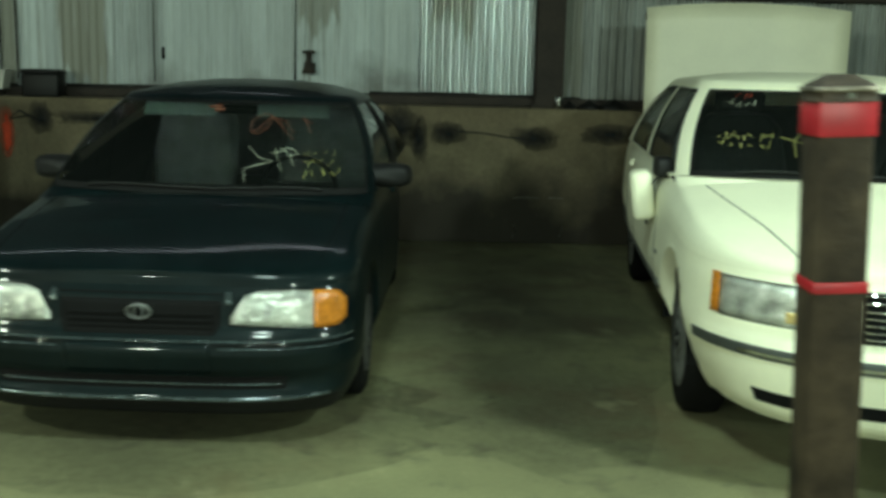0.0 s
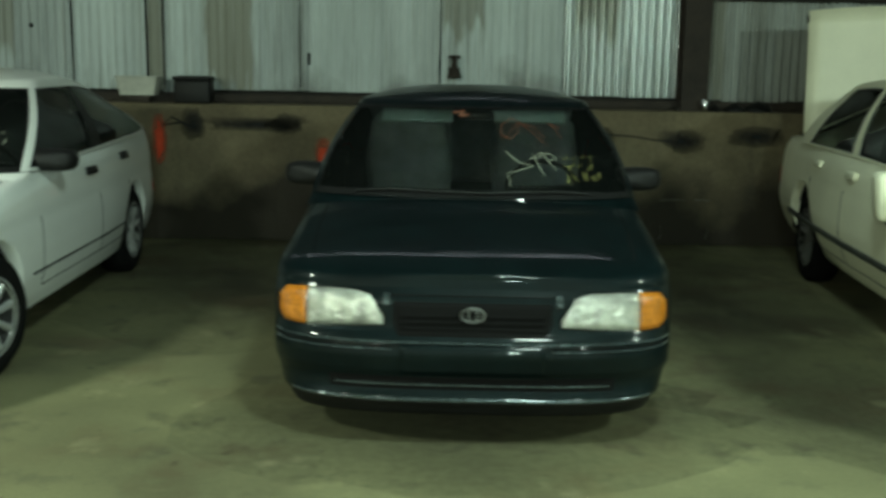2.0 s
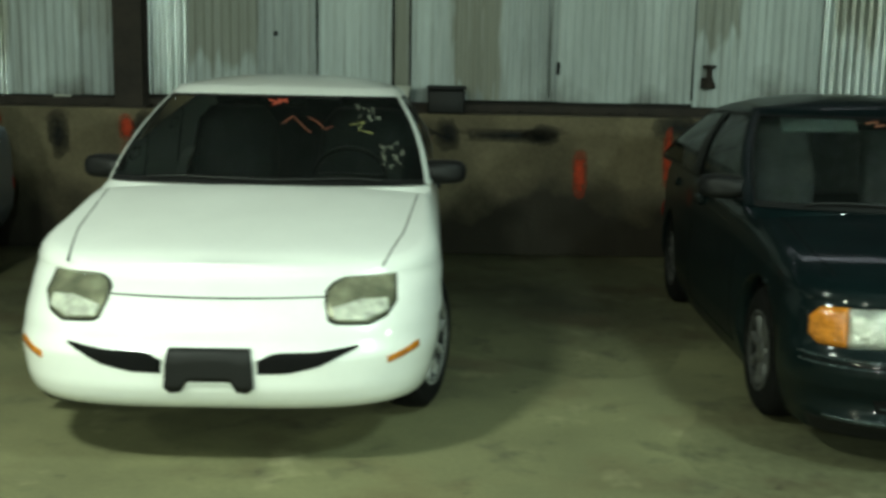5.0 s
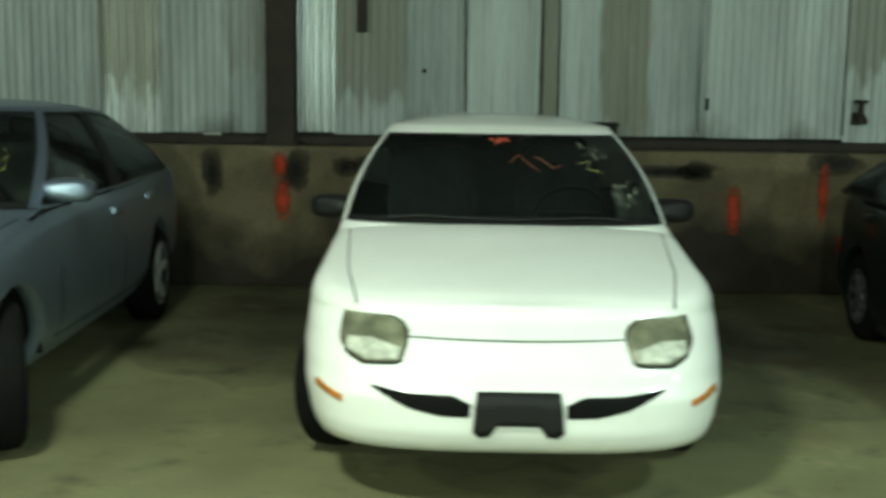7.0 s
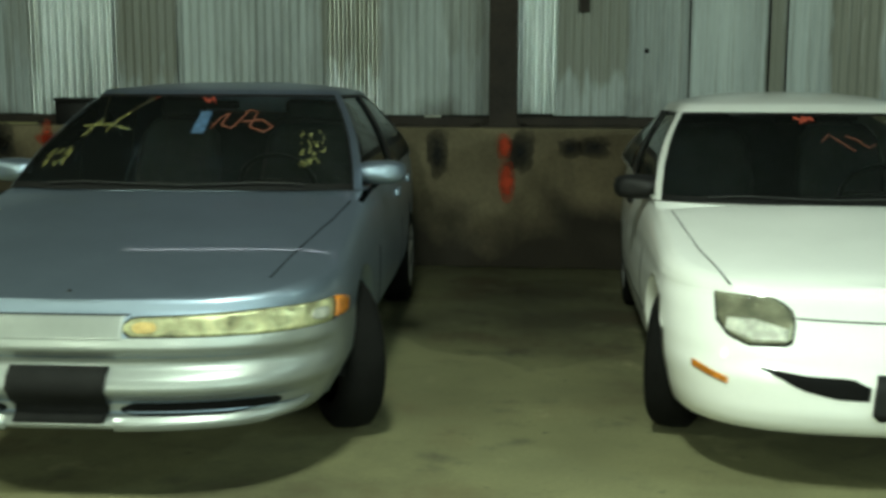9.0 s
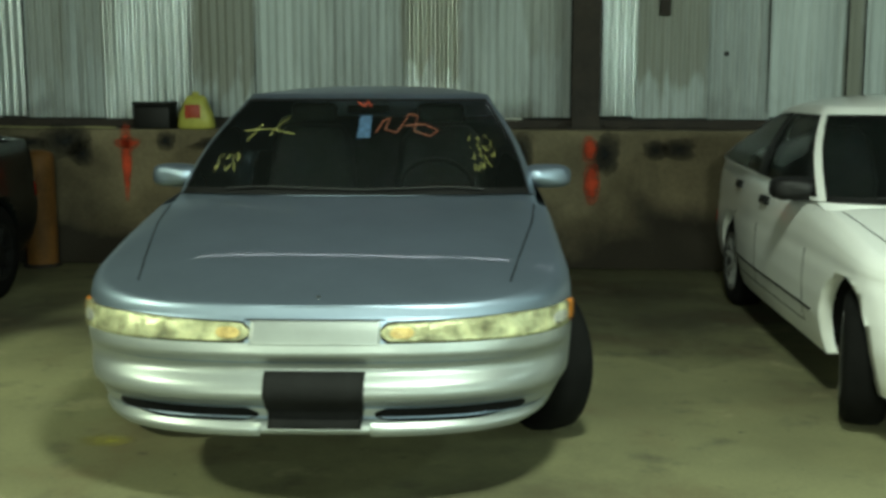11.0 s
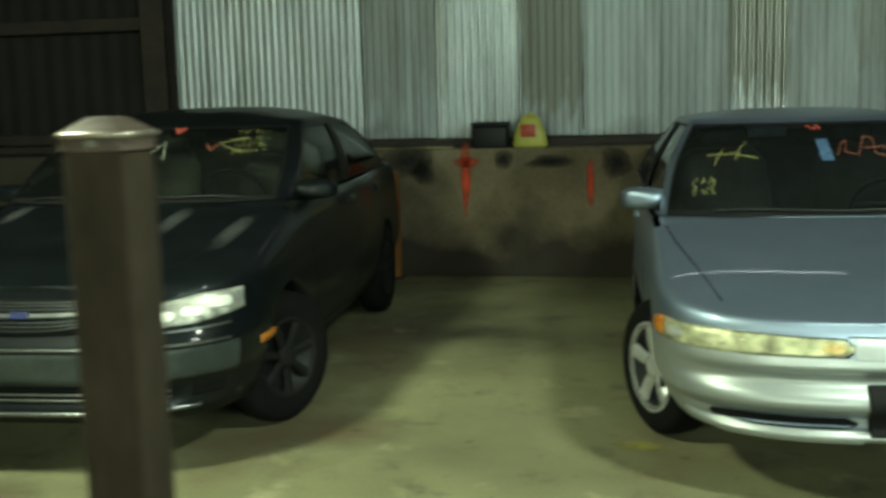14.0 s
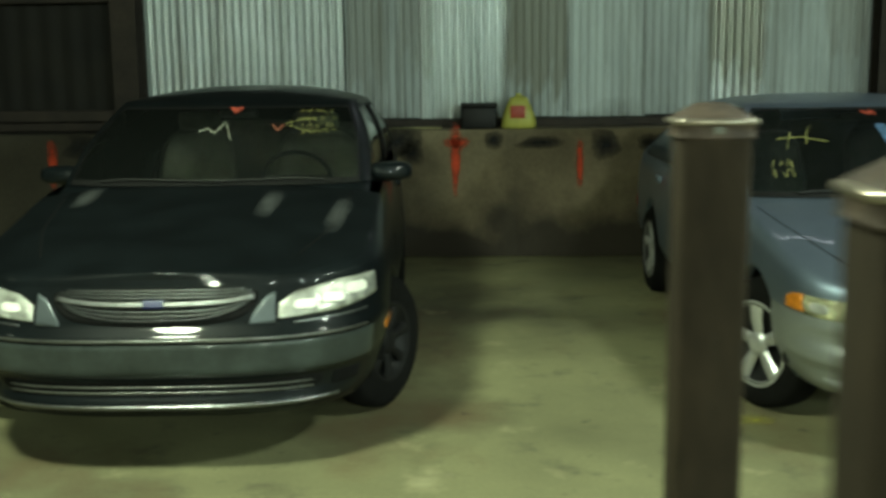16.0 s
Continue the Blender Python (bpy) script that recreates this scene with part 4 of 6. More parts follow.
SPEC_LARGE = spec(paint=P_IVORY, w=0.97, len=5.25, r=0.32, rim=0.2, arch=0.405, wheel_out=-0.035, wheel_metal=M_GREYWHEEL, y_axle_f=1.05, y_axle_r=3.94, n_front=2.5, d_front=0.85,
             side=[(0.28, 0.15), (0.36, 0.10), (0.48, 0.05), (0.6, 0.012), (0.7, 0.0), (0.9, 0.004), (0.982, 0.01), (0.9895, 0.012), (0.994, 0.022), (0.997, 0.038), (1.0, 0.07)],
             shoulder=[(0.0, 0.78), (0.3, 0.82), (1.2, 0.92), (1.6, 0.96), (3.2, 0.98), (5.25, 0.97)],
             front=[(0.22, 0.1), (0.27, 0.02), (0.45, 0.0), (0.52, 0.0), (0.54, 0.06), (0.7, 0.08), (0.78, 0.14)],
             rear=[(0.2, 0.1), (0.3, 0.0), (0.55, 0.0), (0.6, 0.04), (0.78, 0.08)],
             crown=[(0.0, 0.015), (0.4, 0.03), (1.5, 0.045), (4.4, 0.03), (5.25, 0.02)],
             levels=levels(0.22, 0.78), y_cowl=1.45, y_rear_glass=4.35, y_roof_f=2.15, y_roof_r=3.75, w_belt=0.915, w_roof=0.71, z_roof=1.435,
             doors=(1.75, 2.85, 3.7), handles=(2.7, 3.5), pillars=(0.66, 0.84, 1.42, 1.48, 1.92, 2.38))
SPEC_WHITE = spec(paint=P_WHITE, side=[(0.18, 0.09), (0.30, 0.065), (0.42, 0.035), (0.58, 0.010), (0.74, 0.002), (0.9, 0.004), (0.982, 0.01), (0.9895, 0.012), (0.994, 0.022), (0.997, 0.038), (1.0, 0.07)],
               dark_pillar=True, w=0.838, len=4.6, r=0.30, rim=0.19, arch=0.355, y_axle_f=0.86, y_axle_r=3.50, n_front=((0.2, 3.6), (0.42, 3.3), (0.6, 2.75)), d_front=0.82,
               shoulder=[(0.0, 0.685), (0.28, 0.70), (0.40, 0.728), (0.55, 0.755), (0.9, 0.815), (1.3, 0.88), (1.6, 0.905), (2.8, 0.94), (4.6, 1.0)],
               front=[(0.222, 0.08), (0.25, 0.025), (0.31, 0.0), (0.435, 0.0), (0.465, 0.03), (0.52, 0.05), (0.61, 0.13), (0.685, 0.27)],
               rear=[(0.17, 0.1), (0.3, 0.0), (0.5, 0.0), (0.6, 0.05)],
               crown=[(0.0, 0.015), (0.4, 0.025), (1.3, 0.03), (3.9, 0.05), (4.6, 0.02)],
               levels=levels(0.222, 0.685), y_cowl=1.30, y_rear_glass=4.0, y_roof_f=2.05, y_roof_r=3.25, w_belt=0.79, w_roof=0.59, z_roof=1.36,
               roof_crown=0.065, arc=0.10, doors=(1.5, 2.55, 3.3), handles=(2.4, 3.2), handle=M_BLACK, steer=-16, pillars=(0.74, 0.86, 1.44, 1.52, 2.10, 2.38))
SPEC_SILVER = spec(paint=P_SILVER, crown_n=6, v_top=0.945, dark_pillar=True, wheel_out=0.03, w=0.920, len=4.97, r=0.32, rim=0.205, arch=0.375, y_axle_f=1.0, y_axle_r=3.77, n_front=3.0, d_front=0.72,
                shoulder=[(0.0, 0.69), (0.3, 0.747), (0.6, 0.804), (0.9, 0.857), (1.2, 0.903), (1.45, 0.935), (1.7, 0.95), (2.9, 0.96), (4.97, 1.0)],
                side=[(0.18, 0.15), (0.36, 0.115), (0.48, 0.055), (0.6, 0.014), (0.74, 0.002), (0.9, 0.0), (0.982, 0.0), (0.9895, 0.003), (0.994, 0.010), (0.997, 0.02), (1.0, 0.045)],
                front=[(0.25, 0.15), (0.275, 0.05), (0.288, 0.015), (0.302, 0.012), (0.316, 0.035), (0.325, 0.06), (0.37, 0.06), (0.39, 0.03), (0.41, 0.002), (0.43, 0.0), (0.455, 0.012), (0.478, 0.038), (0.488, 0.052), (0.505, 0.058), (0.53, 0.05), (0.545, 0.027), (0.56, 0.02), (0.585, 0.026), (0.61, 0.036), (0.64, 0.05), (0.67, 0.068), (0.69, 0.085)],
                rear=[(0.19, 0.1), (0.3, 0.0), (0.55, 0.0), (0.66, 0.06)],
                crown=[(0.0, 0.004), (0.3, 0.024), (0.7, 0.034), (1.4, 0.045), (4.2, 0.05), (4.97, 0.02)],
                levels=levels(0.25, 0.69), y_cowl=1.35, y_rear_glass=4.4, y_roof_f=2.15, y_roof_r=3.6, w_belt=0.85, w_roof=0.63, z_roof=1.425,
                roof_crown=0.045, doors=(1.6, 2.75, 3.6), handles=(2.6, 3.45), steer=24, pillars=(0.74, 0.88, 1.44, 1.52, 2.10, 2.38))
SPEC_DARK = spec(paint=P_TEAL, v_top=0.93, dark_pillar=True, wheel_out=0.02, w=0.925, len=4.9, r=0.33, rim=0.195, arch=0.38, y_axle_f=0.98, y_axle_r=3.70, n_front=3.0, d_front=0.78,
              shoulder=[(0.0, 0.79), (0.3, 0.83), (0.9, 0.95), (1.25, 1.02), (1.5, 1.05), (2.9, 1.07), (4.9, 1.08)],
              front=[(0.24, 0.1), (0.28, 0.03), (0.31, 0.01), (0.335, 0.05), (0.41, 0.05), (0.43, 0.015), (0.57, 0.0), (0.595, 0.0), (0.61, 0.04), (0.66, 0.06), (0.79, 0.13)],
              rear=[(0.24, 0.1), (0.3, 0.0), (0.6, 0.0), (0.79, 0.06)],
              crown=[(0.0, 0.02), (0.4, 0.04), (1.3, 0.05), (4.2, 0.05), (4.9, 0.02)],
              levels=levels(0.24, 0.79), y_cowl=1.25, y_rear_glass=4.2, y_roof_f=2.05, y_roof_r=3.5, w_belt=0.81, w_roof=0.68, z_roof=1.475,
              roof_crown=0.085, doors=(1.5, 2.6, 3.5), handles=(2.45, 3.35), steer=-26, wheel_metal=M_DARKWHEEL, seat=M_SEAT_BEIGE)


def base_car(name, label, sp, m, style=(5, 0.03)):
    c = Car(name, label, sp, m)
    c.body()
    c.greenhouse()
    c.wheels(style)
    c.interior()
    c.seams()
    c.wipers()
    return c


M_YELLOWED = mat("yellowed_reflector", (0.76, 0.76, 0.47), 0.2, metal=0.5, vary=0.6, scale=11, bump=0.7, bump_scale=22)
M_BOWL = mat("bowl_with_reflection", (0.56, 0.57, 0.51), 0.3, vary=0.45, scale=22, bump=0.6, bump_scale=18)
M_SMOKE = mat("smoked_reflector", (0.36, 0.36, 0.26), 0.2, metal=0.5, vary=0.4, scale=14, bump=0.6, bump_scale=18)
M_LAMP_GLINT = mat("painted_lamp_glint", (0.93, 0.93, 0.88), 0.15, metal=0.25, vary=0.15, scale=30, bump=0.8, bump_scale=26)
M_TURN = mat("pale_amber_lens", (0.5, 0.36, 0.14), 0.25, vary=0.3, scale=30, bump=0.4, bump_scale=60, coat=0.6)
M_DIMBAR = mat("dull_chrome", (0.08, 0.085, 0.085), 0.3, metal=0.8, vary=0.2, scale=20)
P_PALE = mat("pale_silver_bumper_paint", (0.345, 0.372, 0.362), 0.42, metal=0.65, vary=0.08, scale=4, coat=0.2, coat_rough=0.15)
M_GREYPIECE = mat("grey_fascia_paint", (0.085, 0.10, 0.11), 0.45, metal=0.6, vary=0.1, coat=0.3)
P_DUSTY = mat("dusty_dark_paint", (0.043, 0.053, 0.050), 0.42, vary=0.35, scale=6, coat=0.25, coat_rough=0.1, spec=0.2)
M_GREYCHROME = mat("worn_chrome", (0.28, 0.29, 0.29), 0.28, metal=0.9, vary=0.2, scale=20)
M_PLATE = mat("black_plate_holder", (0.010, 0.010, 0.010), 0.8, vary=0.3, scale=12, bump=0.2, spec=0.2)
M_BADGE = mat("blue_badge", (0.02, 0.025, 0.10), 0.3, vary=0.1)
M_INK_Y = mat("yellow_marker", (0.34, 0.33, 0.11), 0.7, vary=0.15, scale=40)
M_INK_O = mat("orange_marker", (0.17, 0.052, 0.026), 0.7, vary=0.15, scale=40)
M_INK_W = mat("pale_marker", (0.38, 0.40, 0.32), 0.7, vary=0.15, scale=40)
M_INK_R = mat("red_marker", (0.40, 0.06, 0.03), 0.7, vary=0.15, scale=40)
M_INK_B = mat("blue_sticker", (0.075, 0.15, 0.27), 0.6, vary=0.4, scale=30)
M_VISOR = mat("pale_visor", (0.19, 0.23, 0.23), 0.8, vary=0.15, scale=10)
M_TAIL = mat("red_tail_lens", (0.35, 0.01, 0.01), 0.25, vary=0.2, scale=20, coat=0.5)
M_EDGE = mat("glossy_highlight_edge", (0.075, 0.10, 0.105), 0.22, metal=0.5, vary=0.4, scale=16, coat=0.8)
M_TRIM = mat("grey_trim", (0.06, 0.065, 0.06), 0.5, vary=0.2, scale=10)


def headlamp(c, x0, x1, low, high, reflector, ends=0.0, label="", nq=16):
    for sg in (1, -1):
        lamp = c.face("headlamp", sg * x0, sg * x1, low, high, reflector, out=0.003, rim=0.006, round_ends=ends, label=label, nq=nq)[0]
        c.face("lens", sg * x0, sg * x1, low, high, M_LENS, lamp, out=0.016, rim=0.012, round_ends=ends, nq=nq)[0].visible_shadow = False
        c.face("lamp_surround", sg * (x0 - 0.010), sg * min(x1 + 0.008, c.half(0.5) * 0.999), shift(low, -0.008), shift(high, 0.008), M_GAP, lamp, out=0.001, rim=0.004, round_ends=ends, nq=nq)


def shift(t, d):
    return [(a, b + d) for a, b in t] if isinstance(t, (list, tuple)) else t + d


def tail_lamps(c, z0, z1):
    for sg in (1, -1):
        part("tail_lamp", c.patch(sg * 2.12, sg * 2.55, z0, z1, 0.006, 12, 4, 0.012), M_TAIL, c.root)


def visors(c, material):
    s = c.s
    for sx in (-1, 1):
        b = box(-0.19, 0.19, -0.01, 0.01, -0.075, 0.075, 0.008)
        ob = part("sun_visor", b, material, c.root)
        ob.matrix_local = pose(sx * 0.30, s["y_roof_f"] + 0.03, s["z_roof"] - 0.09, -35, 0, 0)


# dark green compact
car_compact = base_car("compact_saloon", "dark green compact saloon with scribbled windscreen", SPEC_COMPACT, pose(0.86, 3.53, 0, 0, 0, -2.6), (8, 0.02))
c = car_compact
c.mirrors(M_BLACK, (0.25, 0.12), y=1.45, z=0.93, out=0.12)
headlamp(c, 0.35, 0.655, [(0, 0.488), (0.4, 0.480), (1, 0.468)], [(0, 0.515), (0.13, 0.598), (0.3, 0.610), (0.6, 0.612), (1, 0.608)], M_REFLECT)
c.face("indicator", 0.662, 0.768, [(0, 0.468), (0.7, 0.472), (1, 0.50)], [(0, 0.608), (0.7, 0.603), (1, 0.57)], M_AMBER, both=True, out=0.012, label="amber corner lens")
grille = c.face("grille", -0.31, 0.31, [(0, 0.50), (0.06, 0.448), (0.94, 0.448), (1, 0.50)], 0.576, M_GAP, out=0.003)[0]
for z in (0.475, 0.50, 0.525):
    c.face("grille_bar", -0.28, 0.28, z - 0.004, z + 0.004, M_GAP, grille, out=0.012, rim=0.01)
part("badge", tube([(0.045 * math.cos(t * math.pi / 10), 0.046, 0.535 + 0.028 * math.sin(t * math.pi / 10)) for t in range(21)], 0.005), M_GREYCHROME, grille)
part("badge_ring", tube([(0.018 * math.cos(t * math.pi / 10), 0.044, 0.535 + 0.026 * math.sin(t * math.pi / 10)) for t in range(21)], 0.004), M_GREYCHROME, grille)
slot = c.face("air_slot", -0.56, 0.56, 0.228, 0.288, M_GAP, out=0.002)[0]
c.face("slot_bar", -0.54, 0.54, 0.252, 0.258, M_EDGE, slot, out=0.010, nq=24)
c.face("bumper_groove", 0.31, 0.79, 0.409, 0.417, M_GAP, out=0.002, both=True)
# pale strips stand in for the long highlights on bumper and lip
c.face("bumper_highlight", 0.31, 0.80, 0.400, 0.406, M_EDGE, both=True, out=0.003, rim=0.004, nq=24, label="bumper edge with its highlight put on as a pale strip")
c.face("bumper_highlight", -0.80, 0.80, 0.428, 0.434, M_EDGE, out=0.003, rim=0.004, nq=40, label="bumper edge with its highlight put on as a pale strip")
c.face("lip_highlight", -0.72, 0.72, 0.198, 0.206, M_EDGE, out=0.004, rim=0.004, nq=40, label="lower lip edge with its highlight put on as a pale strip")
c.face("valance", -0.74, 0.74, 0.112, 0.184, M_BLACK, out=0.003, rim=0.004, nq=32)
c.face("bonnet_gap", -0.34, 0.34, 0.598, 0.603, M_GAP, out=0.001, rim=0.003, nq=24)
for sg in (1, -1):
    c.face("lamp_clip", sg * 0.325, sg * 0.350, 0.560, 0.606, M_EDGE, out=0.006, rim=0.006, label="bright clip beside the lamp")
c.face("plate_recess", -0.28, 0.28, 0.305, 0.420, P_GREEN, out=0.006)
c.bonnet_line([(-0.66, 0.32), (-0.68, 0.7), (-0.68, 1.03)])
c.bonnet_line([(0.66, 0.32), (0.68, 0.7), (0.68, 1.03)])
c.scribble([[(0.20, 0.62), (0.26, 0.58), (0.33, 0.66), (0.36, 0.80), (0.30, 0.84), (0.22, 0.76), (0.20, 0.66), (0.24, 0.60), (0.34, 0.78), (0.46, 0.74), (0.52, 0.60)],
            [(0.34, 0.82), (0.42, 0.70), (0.52, 0.52)], [(0.58, 0.78), (0.66, 0.72)], [(0.60, 0.80), (0.64, 0.60)]], M_INK_O)
c.scribble([[(0.22, 0.44), (0.30, 0.32), (0.40, 0.28), (0.22, 0.20), (0.24, 0.08)], [(0.40, 0.42), (0.46, 0.18)], [(0.38, 0.36), (0.48, 0.40), (0.54, 0.24)], [(0.44, 0.42), (0.52, 0.42), (0.56, 0.36), (0.50, 0.34)]], M_INK_W)
c.bars(0.60, 0.36, 3, M_INK_Y, 3, w=0.2, slant=0.15)
c.scribble([[(-0.18, 0.90), (-0.08, 0.93), (-0.12, 0.86), (-0.04, 0.88)]], M_INK_O, 0.006)
visors(c, M_VISOR)
tail_lamps(c, 0.50, 0.605)

# ivory large saloon
car_large = base_car("large_saloon", "ivory white large saloon with its boot lid open", SPEC_LARGE, pose(3.88, 3.0, 0, 0, 0, -6), (14, 0.012))
c = car_large
headlamp(c, 0.50, 0.858, 0.60, 0.735, M_REFLECT)
c.face("indicator", 0.866, 0.884, 0.60, 0.745, M_AMBER, both=True, out=0.010)
c.face("turn_lamp", 0.55, 0.66, 0.612, 0.65, M_TURN, both=True, out=0.012, label="pale amber turn lamp under the headlamp")
grille = c.face("grille", -0.42, 0.42, 0.57, 0.745, M_GAP, out=0.004)[0]
for i in range(7):
    c.face("grille_bar", -0.41, 0.41, 0.585 + i * 0.024, 0.591 + i * 0.024, M_CHROME, grille, out=0.014, rim=0.01)
c.face("bumper_trim", -0.93, 0.93, 0.475, 0.515, M_TRIM, out=0.010)
c.face("bumper_chrome", -0.80, 0.80, 0.488, 0.502, M_CHROME, out=0.016)
c.face("air_slot", -0.55, 0.55, 0.31, 0.36, M_GAP, out=0.002)
c.face("fog_lamp", 0.62, 0.74, 0.30, 0.35, M_GAP, both=True, out=0.003)
c.side("side_moulding", 1.55, 4.4, 0.44, 0.475, M_TRIM, 0.012, 30, 2, 0.014)
c.side("fender_badge", 1.6, 1.68, 0.60, 0.615, M_TRIM, 0.005, 4, 2, 0.004)
c.bonnet_line([(-0.60, 0.25), (-0.66, 0.7), (-0.78, 1.42)])
c.bonnet_line([(0.60, 0.25), (0.66, 0.7), (0.78, 1.42)])
# broken mirror hanging by its cable on one door, upright one on the other
bm = box(-0.055, 0.055, -0.07, 0.07, -0.125, 0.125, 0.03)
ob = part("hanging_mirror", bm, P_IVORY, c.root, "broken ivory side mirror hanging from its cable")
ob.matrix_local = pose(-1.03, 1.86, 0.86, 4, -8, 0)
part("mirror_mount", box(-0.97, -0.88, 1.80, 1.98, 0.95, 1.05, 0.02), M_BLACK, c.root)
part("mirror_cable", tube([(-0.93, 1.86, 0.97), (-0.97, 1.9, 0.92), (-1.0, 1.92, 0.80), (-0.99, 1.92, 0.70)], 0.006), M_BLACK, c.root)
rows = []
for i in range(13):
    u = -1 + i / 6
    rows.append([(-0.04 + u * (0.73 + 0.012 * (k / 8)), 4.62 + 0.05 * (k / 8) + 0.02 * u * u, 1.0 + (0.975 - 0.045 * u * u) * k / 8) for k in range(9)])
bm = grid(rows)
bmesh.ops.recalc_face_normals(bm, faces=bm.faces[:])
lid = part("boot_lid", bm, P_IVORY, c.root, "raised ivory boot lid")
sol = lid.modifiers.new("thickness", "SOLIDIFY")
sol.thickness = 0.035
part("lid_bumper", box(-0.79, -0.735, 4.66, 4.70, 1.84, 1.90, 0.008), M_BLACK, lid)
part("boot_opening", box(-0.7, 0.7, 4.5, 5.0, 0.955, 1.004), M_GAP, c.root)
for sx in (-1, 1):
    part("lid_hinge", tube([(sx * 0.6, 4.45, 0.98), (sx * 0.6, 4.55, 1.05), (sx * 0.6, 4.64, 1.25)], 0.015), M_BLACK, c.root)
c.bars(-0.80, 0.92, 1, M_INK_R, 5, w=0.14)
c.bars(-0.84, 0.82, 1, M_INK_W, 6, w=0.22)
c.bars(-0.86, 0.42, 2, M_INK_Y, 7, w=0.3)
c.scribble([[(-0.42, 0.20), (-0.42, 0.38), (-0.36, 0.50), (-0.27, 0.48), (-0.23, 0.36), (-0.26, 0.22)], [(-0.50, 0.42), (-0.30, 0.32), (-0.14, 0.24)]], M_INK_Y)
tail_lamps(c, 0.62, 0.74)

# white saloon
car_white = base_car("white_saloon", "white saloon with slim amber markers and an empty plate holder", SPEC_WHITE, pose(-2.12, 3.56, 0, 0, 0, 0), (9, 0.018))
c = car_white
c.mirrors(M_BLACK, (0.24, 0.12), y=1.68, z=0.955, out=0.13)
headlamp(c, 0.405, 0.650, [(0, 0.552), (0.07, 0.540), (0.5, 0.533), (0.8, 0.556), (1, 0.60)], [(0, 0.63), (0.08, 0.655), (0.2, 0.668), (1, 0.674)], M_SMOKE)
# the bowl's pale colour carries the reflection in the lower lamp
c.face("lamp_bowl", 0.425, 0.625, [(0, 0.546), (0.5, 0.538), (1, 0.566)], [(0, 0.582), (0.5, 0.606), (1, 0.602)], M_BOWL, both=True, out=0.010, rim=0.004, label="reflector bowl at the lamp foot with its reflection in the colour")
c.face("bonnet_gap", -0.40, 0.40, [(0, 0.618), (0.5, 0.614), (1, 0.618)], [(0, 0.622), (0.5, 0.618), (1, 0.622)], M_GAP, out=0.001, rim=0.003)
c.face("side_marker", 0.63, 0.74, [(0, 0.392), (1, 0.425)], [(0, 0.415), (1, 0.445)], M_AMBER, both=True, out=0.006, label="slim amber marker lens")
c.face("air_slot", 0.168, 0.53, [(0, 0.372), (0.2, 0.374), (0.5, 0.398), (0.75, 0.432), (1, 0.455)], [(0, 0.42), (0.12, 0.444), (0.5, 0.446), (1, 0.462)], M_GAP, both=True, out=0.003, nq=20)
c.face("plate_holder", -0.155, 0.155, [(0, 0.322), (0.12, 0.306), (0.28, 0.31), (0.36, 0.345), (0.64, 0.345), (0.72, 0.31), (0.88, 0.306), (1, 0.322)], 0.452, M_BLACK, out=0.014, nq=25)
c.bonnet_line([(-0.60, 0.34), (-0.67, 0.7), (-0.72, 1.28)])
c.bonnet_line([(0.60, 0.34), (0.67, 0.7), (0.72, 1.28)])
c.side("side_moulding", 1.35, 3.15, 0.40, 0.412, M_GAP, 0.002, 30, 2, 0.003)
c.scribble([[(-0.10, 0.93), (0.0, 0.88), (-0.03, 0.94), (0.06, 0.90)], [(-0.06, 0.86), (0.04, 0.94)]], M_INK_R, 0.006)
c.scribble([[(0.05, 0.62), (0.12, 0.72), (0.2, 0.60), (0.26, 0.52)], [(0.24, 0.70), (0.3, 0.66), (0.36, 0.56), (0.42, 0.60)]], M_INK_O, 0.0035)
c.scribble([[(0.55, 0.62), (0.66, 0.66), (0.60, 0.56), (0.70, 0.52)]], M_INK_Y)
c.bars(0.62, 0.84, 2, M_INK_W, 8, w=0.14, slant=-0.2)
c.bars(0.74, 0.36, 3, M_INK_W, 9, w=0.14, slant=0.3)
tail_lamps(c, 0.5, 0.58)

# silver blue saloon
car_silver = base_car("silver_saloon", "silver blue saloon with wide yellowed headlamps and scribbled windscreen", SPEC_SILVER, pose(-5.04, 3.22, 0, 0, 0, 2.7), (5, 0.034))
c = car_silver
c.mirrors(P_SILVER, (0.24, 0.115), y=1.75, z=1.03, out=0.14)
c.face("bumper_cover", -0.915, 0.915, 0.262, 0.592, P_PALE, out=0.002, nq=64, nz=40, rim=0.004, label="pale silver ribbed bumper")
c.face("nose_panel", -0.222, 0.222, 0.590, 0.667, P_PALE, out=0.002, rim=0.003, nq=24, nz=10, label="smooth pale silver panel between the headlamps")
headlamp(c, 0.225, 0.882, [(0, 0.602), (0.5, 0.598), (1, 0.602)], [(0, 0.656), (0.5, 0.675), (1, 0.679)], M_YELLOWED, 0.035, nq=48)
c.face("indicator", 0.886, 0.912, 0.606, [(0, 0.678), (0.6, 0.672), (1, 0.652)], M_AMBER, both=True, out=0.012)
c.face("bulb_or_glint", 0.255, 0.335, 0.610, 0.645, M_TURN, both=True, out=0.009, rim=0.004, round_ends=0.4, label="brownish bulb bowl in the lamp")
c.face("bulb_or_glint", 0.82, 0.87, 0.615, 0.655, M_REFLECT, both=True, out=0.009, rim=0.004, round_ends=0.4, label="bright bulb bowl or painted glint in the lamp")
c.face("bonnet_gap", -0.24, 0.24, 0.667, 0.672, M_GAP, out=0.001, rim=0.003)
